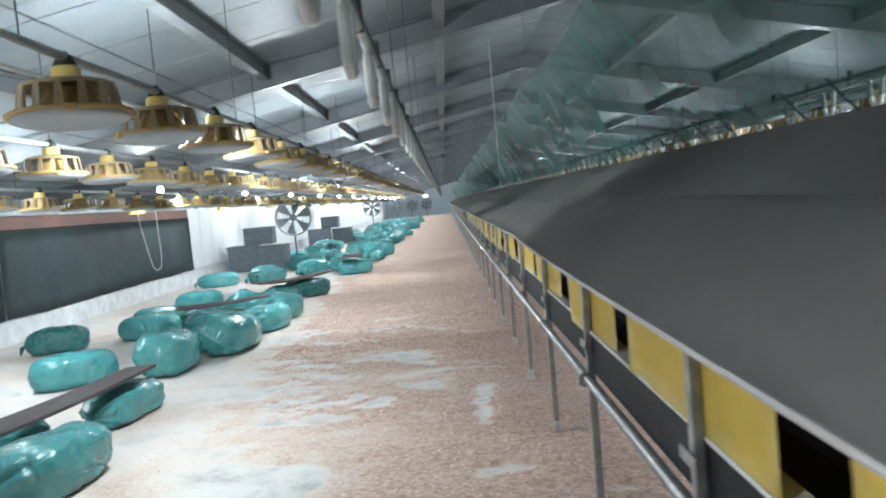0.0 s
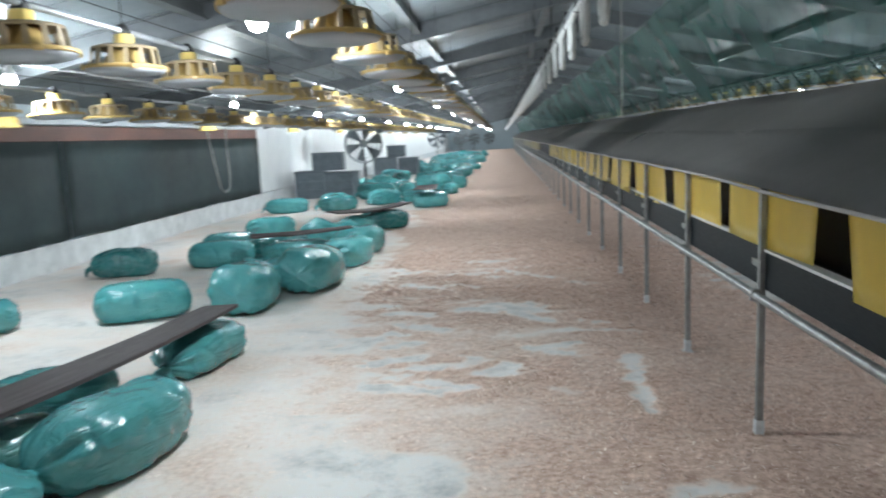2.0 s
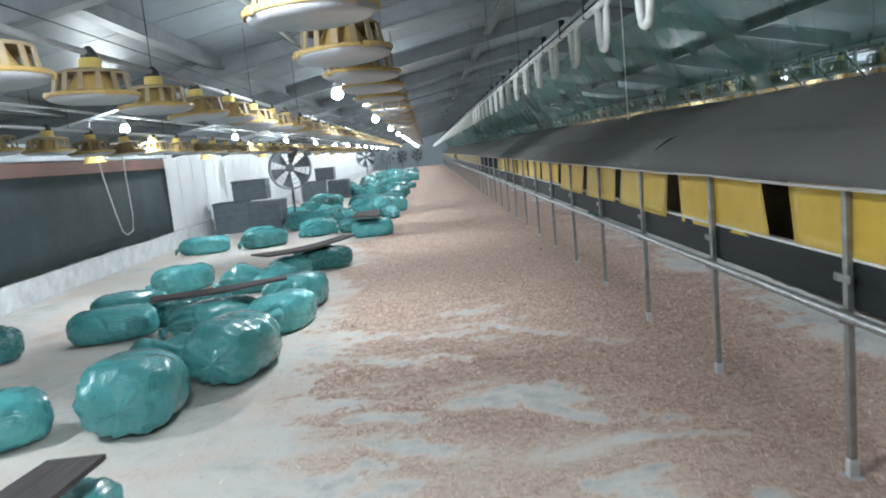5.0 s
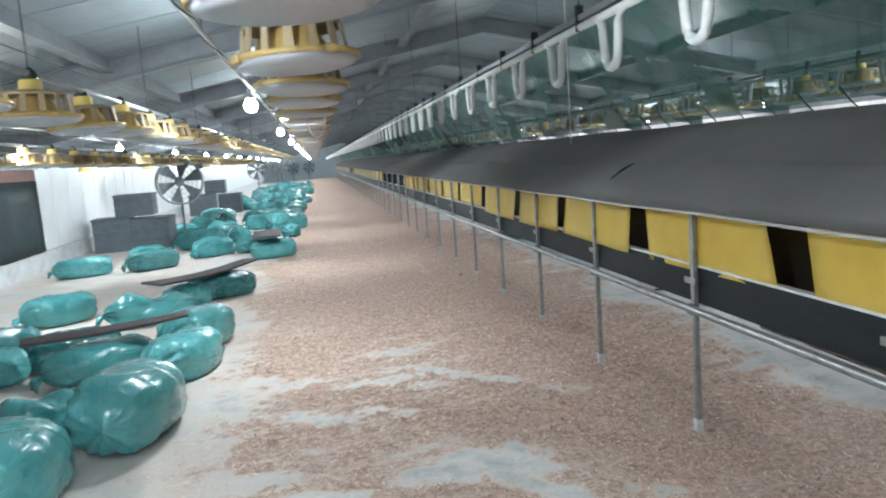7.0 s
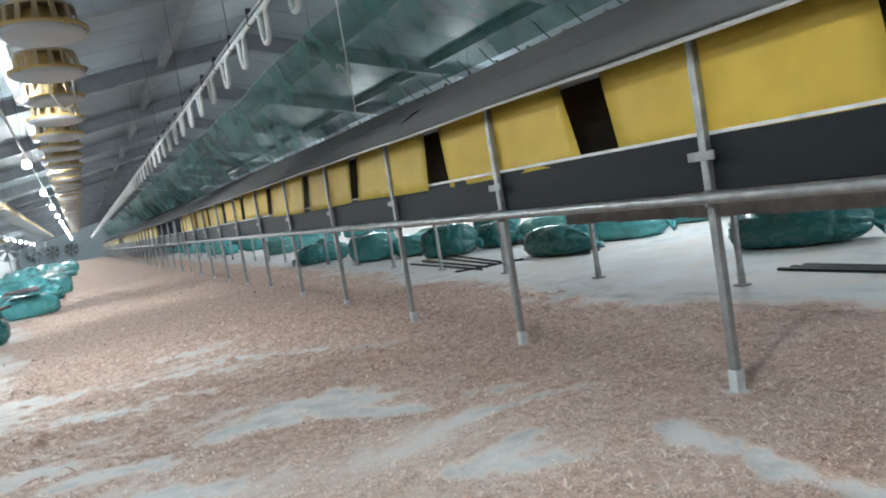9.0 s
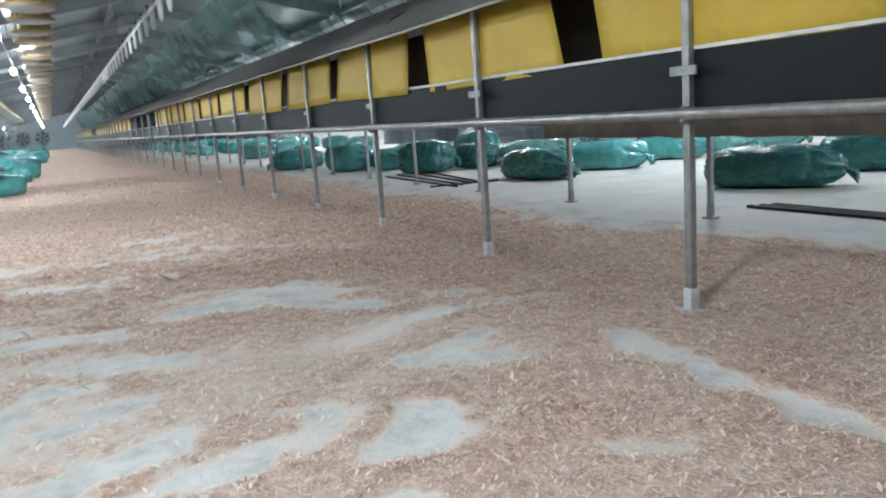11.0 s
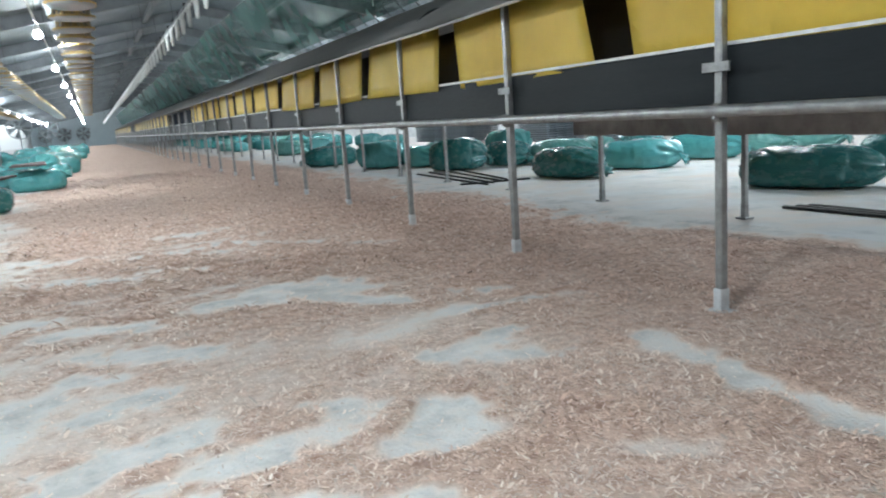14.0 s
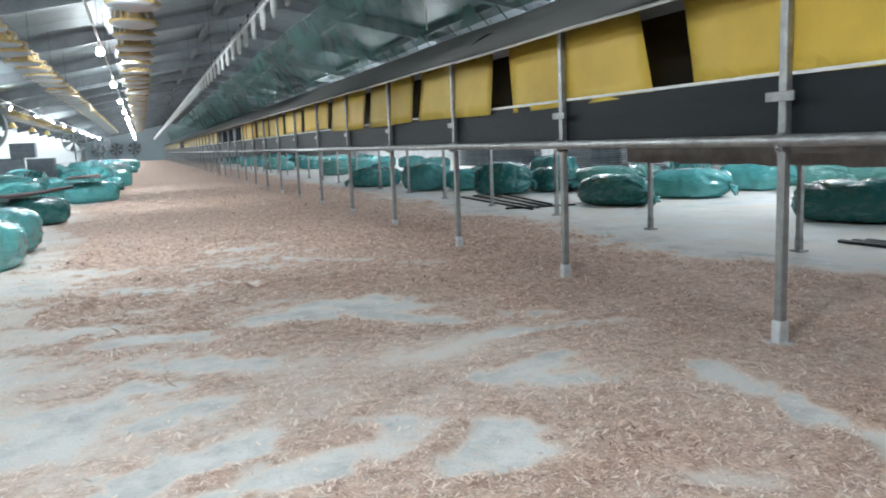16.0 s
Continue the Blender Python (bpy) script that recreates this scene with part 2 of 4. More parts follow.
M_KERB = mat("whitewashed_kerb", (0.76, 0.78, 0.79), 0.8, colour2=(0.5, 0.52, 0.53), scale=3, bump=0.4, bump_scale=35)
M_CURTAIN = mat("dark_green_grey_curtain", (0.07, 0.11, 0.115), 0.5, colour2=(0.038, 0.062, 0.068), scale=0.9, bump=0.15, bump_scale=6)
M_RUST = mat("red_brown_rail_board", (0.22, 0.10, 0.075), 0.7, colour2=(0.12, 0.07, 0.06), scale=2.5, stretch=(1, 0.3, 1))
M_LEDGE = mat("pale_blue_grey_ledge", (0.5, 0.56, 0.6), 0.5, scale=4)
M_PLANK = mat("dark_weathered_plank", (0.095, 0.08, 0.082), 0.7, colour2=(0.04, 0.033, 0.034), scale=5, bump=0.5, bump_scale=18, stretch=(0.35, 6, 6))
M_CRATE = mat("slate_grey_plastic", (0.15, 0.18, 0.205), 0.55, colour2=(0.10, 0.125, 0.145), scale=5, per_object=0.15)
M_FAN = mat("fan_grey", (0.38, 0.41, 0.43), 0.5, 0.2, scale=6)
M_END = mat("teal_grey_end_wall", (0.62, 0.72, 0.76), 0.6, colour2=(0.5, 0.6, 0.65), scale=0.6)
M_NAVY = mat("dark_blue_panel", (0.015, 0.025, 0.045), 0.5, scale=5)
M_BULB = glow("lamp_glass", LAMP_COLOUR, 120.0)
M_NET = net_material()


# ---- mesh helpers ----
def mesh_ob(name, bm, material, smooth=False):
    me = bpy.data.meshes.new(name)
    bm.to_mesh(me)
    bm.free()
    me.materials.append(material)
    if smooth:
        me.polygons.foreach_set("use_smooth", [True] * len(me.polygons))
    return new(name, me)


def part(name, bm, material, parent, label="", smooth=False):
    ob = mesh_ob(name, bm, material, smooth)
    ob.parent = parent
    if label:
        tagged(ob, label)
    return ob


def empty(name, m, label, category, group=""):
    ob = new(name)
    ob.empty_display_size = 0.1
    ob.matrix_basis = m
    return tagged(ob, label, category, group)


def box(bm, x0, x1, y0, y1, z0, z1, bevel=0.0):
    r = bmesh.ops.create_cube(bm, size=1.0, matrix=Matrix.LocRotScale(((x0 + x1) / 2, (y0 + y1) / 2, (z0 + z1) / 2), None, (x1 - x0, y1 - y0, z1 - z0)))
    if bevel:
        edges = list({e for v in r["verts"] for e in v.link_edges})
        bmesh.ops.bevel(bm, geom=edges, offset=bevel, segments=1, affect="EDGES")
    return bm


def boxes(*specs, bevel=0.0):
    bm = bmesh.new()
    for sp in specs:
        box(bm, *sp, bevel=bevel)
    return bm


def lathe(profile, seg=28, bm=None):
    """A turned shape: rings of (radius, z)."""
    bm = bm or bmesh.new()
    rings = []
    for r, z in profile:
        if r < 1e-6:
            rings.append([bm.verts.new((0, 0, z))])
        else:
            rings.append([bm.verts.new((r * math.cos(2 * math.pi * k / seg), r * math.sin(2 * math.pi * k / seg), z)) for k in range(seg)])
    for a, b in zip(rings, rings[1:]):
        for k in range(seg):
            va = (a[k % len(a)], a[(k + 1) % len(a)])
            vb = (b[k % len(b)], b[(k + 1) % len(b)])
            f = []
            for v in (va[0], va[1], vb[1], vb[0]):
                if v not in f:
                    f.append(v)
            if len(f) > 2:
                bm.faces.new(f)
    return bm


def tube(points, r, seg=8, bm=None):
    """A round tube along points, capped."""
    bm = bm or bmesh.new()
    pts = [Vector(p) for p in points]
    rings = []
    for i, p in enumerate(pts):
        d = (pts[min(i + 1, len(pts) - 1)] - pts[max(i - 1, 0)]).normalized()
        side = d.cross(Vector((0, 0, 1)) if abs(d.z) < 0.9 else Vector((1, 0, 0))).normalized()
        up = side.cross(d)
        rings.append([bm.verts.new(p + r * (math.cos(2 * math.pi * k / seg) * side + math.sin(2 * math.pi * k / seg) * up)) for k in range(seg)])
    for a, b in zip(rings, rings[1:]):
        for k in range(seg):
            bm.faces.new((a[k], a[(k + 1) % seg], b[(k + 1) % seg], b[k]))
    bm.faces.new(rings[0][::-1])
    bm.faces.new(rings[-1])
    return bm


def sheet(fn, nu, nv, thick=0.0, bm=None):
    """A curved sheet fn(u, v) -> point, u and v from 0 to 1; thick adds a second skin."""
    bm = bm or bmesh.new()
    g = [[bm.verts.new(fn(i / nu, j / nv)) for j in range(nv + 1)] for i in range(nu + 1)]
    faces = [bm.faces.new((g[i][j], g[i + 1][j], g[i + 1][j + 1], g[i][j + 1])) for i in range(nu) for j in range(nv)]
    if thick:
        bmesh.ops.solidify(bm, geom=faces, thickness=thick)
    return bm


def structure(name, bm, material, label, category, smooth=False):
    return tagged(mesh_ob(name, bm, material, smooth), label, category, kind="structure")


# ---- floor and litter ----
structure("floor", boxes((X_L - 0.3, X_R + 0.3, Y_BACK - 0.3, Y_END + 0.3, -0.2, 0.0)), M_CONCRETE, "pale grey concrete floor slab dusted with lime", "floor")

# bare strokes swept free of shavings: ends x, y, x, y, half width, how clean
BARE = ((-1.91, 9.75, -1.24, 9.68, 0.2, 1), (-1.64, 9.94, -1.26, 9.92, 0.1, 1), (-1.42, 9.52, -1.07, 9.17, 0.1, 0.9), (-0.74, 9.15, -0.52, 9.03, 0.05, 0.9),
        (-0.97, 8.80, -0.27, 8.70, 0.055, 1), (-0.51, 7.91, -0.51, 7.46, 0.075, 0.9), (-0.51, 7.48, -0.57, 6.68, 0.065, 1.25), (-1.29, 8.17, -0.89, 8.34, 0.08, 0.9),
        (-1.14, 8.08, -0.89, 7.94, 0.05, 0.7), (-1.65, 7.54, -1.46, 7.70, 0.12, 1.1), (-1.51, 7.46, -1.46, 7.52, 0.08, 0.9), (-1.15, 7.14, -1.05, 7.08, 0.075, 0.75),
        (-2.48, 9.04, -2.09, 8.90, 0.1, 1), (-2.64, 8.78, -2.47, 8.72, 0.06, 0.9), (-2.58, 8.29, -2.31, 8.45, 0.06, 1), (-2.62, 7.84, -2.24, 7.96, 0.09, 1.1),
        (-2.24, 7.67, -1.81, 7.78, 0.11, 0.85), (-2.37, 7.60, -2.27, 7.54, 0.05, 0.9), (-2.13, 7.34, -1.80, 7.20, 0.07, 0.9), (-2.55, 7.54, -2.38, 7.43, 0.05, 0.9),
        (-1.86, 7.99, -1.66, 7.88, 0.045, 0.7), (-2.16, 11.12, -1.85, 10.89, 0.1, 0.9), (-1.52, 11.98, -1.11, 11.55, 0.13, 0.9), (-2.42, 11.81, -1.92, 11.76, 0.11, 0.8),
        (-2.75, 11.09, -2.24, 10.85, 0.15, 0.9), (-0.96, 11.46, -0.46, 10.95, 0.11, 1), (-1.23, 13.34, -1.07, 13.22, 0.1, 0.9), (-3.67, 12.26, -2.98, 12.26, 0.16, 1),
        (-3.34, 10.04, -2.85, 9.97, 0.14, 1), (-3.88, 10.49, -3.39, 10.65, 0.2, 1.1), (-2.52, 7.24, -2.02, 7.12, 0.09, 0.9), (-0.62, 5.57, -0.28, 5.59, 0.08, 0.8),
        (-0.38, 5.18, 0.27, 5.08, 0.075, 0.8), (-2.20, 5.60, -1.95, 5.46, 0.09, 0.8), (-3.55, 6.30, -2.90, 6.50, 0.16, 1), (-3.63, 7.55, -3.50, 8.64, 0.25, 1),
        (-3.25, 5.85, -3.05, 6.50, 0.18, 1), (-2.50, 5.68, -2.10, 5.68, 0.32, 1.3), (-2.75, 9.62, -2.31, 9.53, 0.1, 0.8), (-2.91, 8.25, -2.76, 8.54, 0.14, 0.9))


def litter_depth(x, y):
    """Depth of the shavings above the slab in metres; below zero the slab lies bare."""
    p = Vector((x, y, 0))
    big = noise.noise(p * 0.55 + Vector((3.1, 0, 0)))
    mid = noise.noise(Vector((x * 0.9 + y * 0.25, y * 2.4 - x * 0.5, 1.7)))
    ridge = 1 - 2 * abs(noise.noise(Vector((x * 1.3 + 7, y * 2.9 - x * 0.4, 3.3))))
    low = noise.noise(p * 5.5)
    left = -3.45 + 0.35 * noise.noise(Vector((0, y * 0.7, 4))) + 0.2 * noise.noise(Vector((x, y * 2.3, 9)))
    right = 1.22 + 0.5 * min(1, max(0, 10.2 - y)) + 0.3 * noise.noise(Vector((2, y * 0.5, 8))) + 0.15 * low
    edge = min((x - left) / 0.5, (right - x) / 0.4, 1.0)
    h = 0.006 + 0.014 * big + 0.016 * mid + (0.009 + 0.020 * min(1, max(0, (y - 9) / 3))) * ridge + 0.007 * low + 0.004 * noise.noise(p * 17)
    h += 0.014 * min(1, max(0, (y - 12.5) / 4)) - 0.006 * math.exp(-((y - 11.5) / 1.6) ** 2) - 0.007 * min(1, max(0, (-0.8 - x) / 0.9)) - 0.004 * min(1, max(0, (-2.2 - x) / 0.8))
    h += 0.010 * min(1, max(0, (x + 0.9) / 0.6))
    away = min(1, max(0, (y - 6.6) / 0.8) + max(0, (x + 1.5) / 0.6))
    clump = noise.noise(Vector((x * 7.5 + 2, y * 9.5, 5)))
    h += away * ((0.010 + 0.055 * min(1, max(0, (y - 8.8) / 2))) * (abs(clump) - 0.13) + 0.006 * noise.noise(p * 11) + 0.018 * noise.noise(Vector((x * 0.8 + y * 0.3, y * 1.7, 7.7))) * min(1, max(0, (y - 9) / 2)))
    h -= 0.008 * min(1, max(0, (7.6 + 0.8 * mid - y) / 1.3)) * min(1, max(0, (-1.2 + 0.5 * big - x) / 0.7))
    h = h - 0.035 * (1 - edge) if edge < 1 else h
    if 4 < y < 14.5:
        rag = 0.045 * low + 0.05 * noise.noise(p * 11) + 0.03 * noise.noise(p * 25) + 0.03 * noise.noise(p * 60)
        for ax, ay, bx, by, wide, clean in BARE:
            if min(ay, by) - 0.5 < y < max(ay, by) + 0.5 and min(ax, bx) - 0.5 < x < max(ax, bx) + 0.5:
                dx, dy = bx - ax, by - ay
                k = min(1, max(0, ((x - ax) * dx + (y - ay) * dy) / (dx * dx + dy * dy)))
                q = math.hypot(x - ax - k * dx, y - ay - k * dy) + rag
                if q < wide * 1.25:
                    h -= clean * 0.036 * min(1, (wide * 1.25 - q) / (0.85 * wide)) ** 0.8
    if x < -2.4:
        thin = -0.011 + 0.012 * noise.noise(Vector((x * 0.8 + 5, y * 1.1, 2))) + 0.008 * noise.noise(Vector((x * 2.5, y * 3.1, 6))) + 0.003 * low
        h = max(h, min(max(thin - 0.014 * min(1, max(0, (x + 3.3 + 0.3 * big) / 0.7)), -0.02), 0.001))
    return max(h, -0.021)


def litter_bed():
    verts, faces, depth = [], [], []
    for x0, x1, y0, y1, sx, sy in ((-8.6, -4.0, 3.6, 40.0, 0.12, 0.12), (-4.0, 1.8, 3.6, 13.6, 0.045, 0.045), (-4.0, 1.8, 13.6, 100.0, 0.12, 0.2), (-4.0, 1.8, -5.0, 3.6, 0.14, 0.14)):
        nx, ny = round((x1 - x0) / sx), round((y1 - y0) / sy)
        base = len(verts)
        for j in range(ny + 1):
            for i in range(nx + 1):
                x, y = x0 + (x1 - x0) * i / nx, y0 + (y1 - y0) * j / ny
                h = litter_depth(x, y)
                depth.append(h)
                verts.append((x, y, h if h > 0.003 else (0.003 if h > -0.022 else -0.01)))
        hs = [v[2] for v in verts[base:]]
        for j in range(ny):
            for i in range(nx):
                a = j * (nx + 1) + i
                if max(hs[a], hs[a + 1], hs[a + nx + 1], hs[a + nx + 2]) > -0.004:
                    faces.append((base + a, base + a + 1, base + a + nx + 2, base + a + nx + 1))
    me = bpy.data.meshes.new("wood_shavings_litter")
    me.from_pydata(verts, [], faces)
    me.materials.append(M_LITTER)
    me.polygons.foreach_set("use_smooth", [True] * len(faces))
    me.attributes.new("depth", "FLOAT", "POINT").data.foreach_set("value", depth)
    return tagged(new("wood_shavings_litter", me), "reddish tan wood shavings thinning to pale lime dust", "litter", kind="stuff")


def chips():
    rng = random.Random(5)
    verts, faces, depth = [], [], []
    for y0, y1, count, big in ((6.2, 8.6, 135000, 0.5), (8.6, 11.0, 66000, 0.66), (11.0, 14.5, 40000, 0.85), (14.5, 24.0, 26000, 1.1), (3.8, 6.2, 16000, 0.7)):
        for _ in range(count):
            x, y = rng.uniform(-3.9, 1.5), rng.uniform(y0, y1)
            h = litter_depth(x, y)
            if h < 0.004 and rng.random() > 0.06 + 0.75 * max(0, 1 + (h - 0.004) / 0.024) ** 2.2:
                continue
            size = big * min(0.022, 0.0104 * math.exp(rng.gauss(0, 0.45)))
            if y > 7.5 and rng.random() < 0.03:
                size *= 1.8
            size *= 1.2
            wide = size * rng.uniform(0.16, 0.85)
            a = rng.uniform(0, 6.283)
            c, s = math.cos(a), math.sin(a)
            tip, curl, z = rng.uniform(-0.9, 0.9), rng.uniform(-0.3, 0.35), max(h, 0) + 0.002 + 0.8 * size * rng.random()
            b = len(verts)
            depth += [h] * 6
            for u, lift in ((-1, -tip), (0, curl), (1, tip)):
                for v in (-0.5, 0.5):
                    px, py = u * size, v * wide * (1.0 if u == 0 else rng.uniform(0.2, 1.0))
                    verts.append((x + px * c - py * s, y + px * s + py * c, z + lift * size * 0.5))
            faces += [(b, b + 2, b + 3, b + 1), (b + 2, b + 4, b + 5, b + 3)]
    me = bpy.data.meshes.new("loose_wood_chips")
    me.from_pydata(verts, [], faces)
    me.materials.append(M_CHIP)
    me.attributes.new("depth", "FLOAT", "POINT").data.foreach_set("value", depth)
    return tagged(new("loose_wood_chips", me), "loose curled wood chips lying on the litter", "litter", kind="stuff")


litter_bed()
chips()


# ---- shell of the house ----
def roof_panels():
    bm = bmesh.new()
    for x0, x1 in ((X_L - 0.3, X_MID), (X_MID, X_R + 0.3)):
        y = Y_BACK - 0.3
        while y < Y_END:
            y1 = min(y + 1.15, Y_END + 0.3)
            g = [bm.verts.new(v) for v in ((x0, y + 0.01, roof_z(x0)), (x1, y + 0.01, roof_z(x1)), (x1, y1 - 0.01, roof_z(x1)), (x0, y1 - 0.01, roof_z(x0)))]
            top = [bm.verts.new(v.co + Vector((0, 0, 0.08))) for v in g]
            bm.faces.new(g[::-1])
            bm.faces.new(top)
            for k in range(4):
                bm.faces.new((g[k], g[(k + 1) % 4], top[(k + 1) % 4], top[k]))
            y += 1.15
    for x0, x1 in ((X_L - 0.3, X_MID), (X_MID, X_R + 0.3)):
        g = [bm.verts.new((x, y, roof_z(x) + 0.09 + dz)) for x, y in ((x0, Y_BACK - 0.3), (x1, Y_BACK - 0.3), (x1, Y_END + 0.3), (x0, Y_END + 0.3)) for dz in (0,)]
        bm.faces.new(g)
    return bm


structure("ceiling", roof_panels(), M_CEIL, "pale grey sloping ceiling panels with open joints", "ceiling")


def rafter(y):
    """One bent I-beam from eave over the ridge to eave."""
    prof = ((-0.09, -0.004), (0.09, -0.004), (0.09, -0.024), (0.012, -0.024), (0.012, -0.28), (0.09, -0.28), (0.09, -0.30), (-0.09, -0.30),
            (-0.09, -0.28), (-0.012, -0.28), (-0.012, -0.024), (-0.09, -0.024))
    bm = bmesh.new()
    rows = [[bm.verts.new((x, y + w, roof_z(x) + h)) for w, h in prof] for x in (X_L, X_MID, X_R)]
    for a, b in zip(rows, rows[1:]):
        for k in range(12):
            bm.faces.new((a[k], a[(k + 1) % 12], b[(k + 1) % 12], b[k]))
    bm.faces.new(rows[0][::-1])
    bm.faces.new(rows[-1])
    return structure("rafter", bm, M_STEEL, "grey steel roof rafter under the ceiling panels", "rafter")


y = 0.6
while y < Y_END:
    rafter(y)
    y += 4.75


def purlin(x):
    z = roof_z(x)
    bm = boxes((x - 0.02, x + 0.02, Y_BACK, Y_END, z - 0.16, z - 0.004), (x - 0.07, x + 0.07, Y_BACK, Y_END, z - 0.18, z - 0.16))
    return structure("purlin", bm, M_STEEL, "long grey steel purlin under the ceiling", "purlin")


for x in (-6.9, -4.7, -2.85, -0.6, 2.6, 4.65, 6.7, 8.9):
    purlin(x)

structure("wall_back", boxes((X_L - 0.3, X_R + 0.3, Y_BACK - 0.3, Y_BACK, 0, 4.8)), M_WALL, "plain white wall that closes the house", "wall")
structure("wall_end", boxes((X_L - 0.3, X_R + 0.3, Y_END, Y_END + 0.3, 0, 4.8)), M_END, "dim teal-grey end wall of the poultry house", "wall")


def kerb(name, x0, x1, h):
    structure(name, boxes((x0, x1, Y_BACK, Y_END, 0, h), bevel=0.012), M_KERB, "rough whitewashed concrete kerb along the side wall", "wall")


kerb("wall_left_kerb", X_L - 0.3, X_L + 0.04, 0.43)
kerb("wall_right_kerb", X_R - 0.04, X_R + 0.3, 0.6)


def curtain(x, y0, y1, z0, z1, side):
    def fn(u, v):
        yy = y0 + (y1 - y0) * u
        zz = z0 + (z1 - z0) * v - (0.03 * noise.noise(Vector((yy * 2.5, 0, x))) if v == 0 else 0)
        return (x + side * (0.02 + 0.015 * noise.noise(Vector((yy * 1.6, zz * 0.5, 3))) + 0.02 * math.sin(yy * 0.9)), yy, zz)
    return sheet(fn, max(8, int((y1 - y0) * 4)), 6, 0.01)


def side_wall(x, side, name, y_white, z_kerb, m_white, label):
    """side: +1 where the house lies towards greater x."""
    a, b = sorted((x, x - side * 0.25))
    structure(name, boxes((a, b, Y_BACK, y_white, z_kerb + 0.004, Z_EAVE + 0.2)), M_END, "dark side wall behind the curtain", "wall")
    w = structure(name + "_panels", boxes((a, b, y_white, Y_END, z_kerb + 0.004, Z_EAVE + 0.2)), m_white, label, "wall")
    f0, f1 = sorted((x, x + side * 0.02))
    yy = y_white + 0.01
    first = None
    while yy < Y_END - 1.2:
        if first is None:
            first = part("panel", boxes((f0, f1, 0, 1.14, z_kerb + 0.02, Z_EAVE), bevel=0.006), m_white, w)
            first.location.y = yy
        else:
            o = new("panel", first.data)
            o.parent = w
            o.location.y = yy
        yy += 1.16
    for c0, c1 in ((Y_BACK, 2.0), (2.05, 13.6), (13.66, y_white - 0.02)):
        o = mesh_ob("side_curtain", curtain(x + side * 0.05, c0, c1, z_kerb + 0.02, 2.05, side), M_CURTAIN, True)
        tagged(o, "dark green-grey ventilation curtain hanging over the side wall", "curtain", "side curtains")
    g0, g1 = sorted((x, x + side * 0.07))
    structure("trim", boxes((g0, g1, Y_BACK, y_white - 0.01, 2.05, 2.30), bevel=0.01), M_RUST, "red-brown stained board above the curtain", "trim")
    g0, g1 = sorted((x, x + side * 0.16))
    structure("trim", boxes((g0, g1, Y_BACK, y_white - 0.01, 2.31, 2.42), bevel=0.01), M_LEDGE, "pale blue-grey metal ledge along the wall", "trim")
    structure("trim", boxes((x - 0.06, x + 0.06, y_white - 0.09, y_white - 0.012, z_kerb + 0.01, 2.6), bevel=0.008), M_STEEL, "dark steel jamb between curtain and panels", "trim")


side_wall(X_L, 1, "wall_left", 23.5, 0.43, M_WALL, "white sandwich panel side wall with upright joints")
side_wall(X_R, -1, "wall_right", 12.0, 0.6, M_WALL_PINK, "pinkish white panel side wall with upright joints")


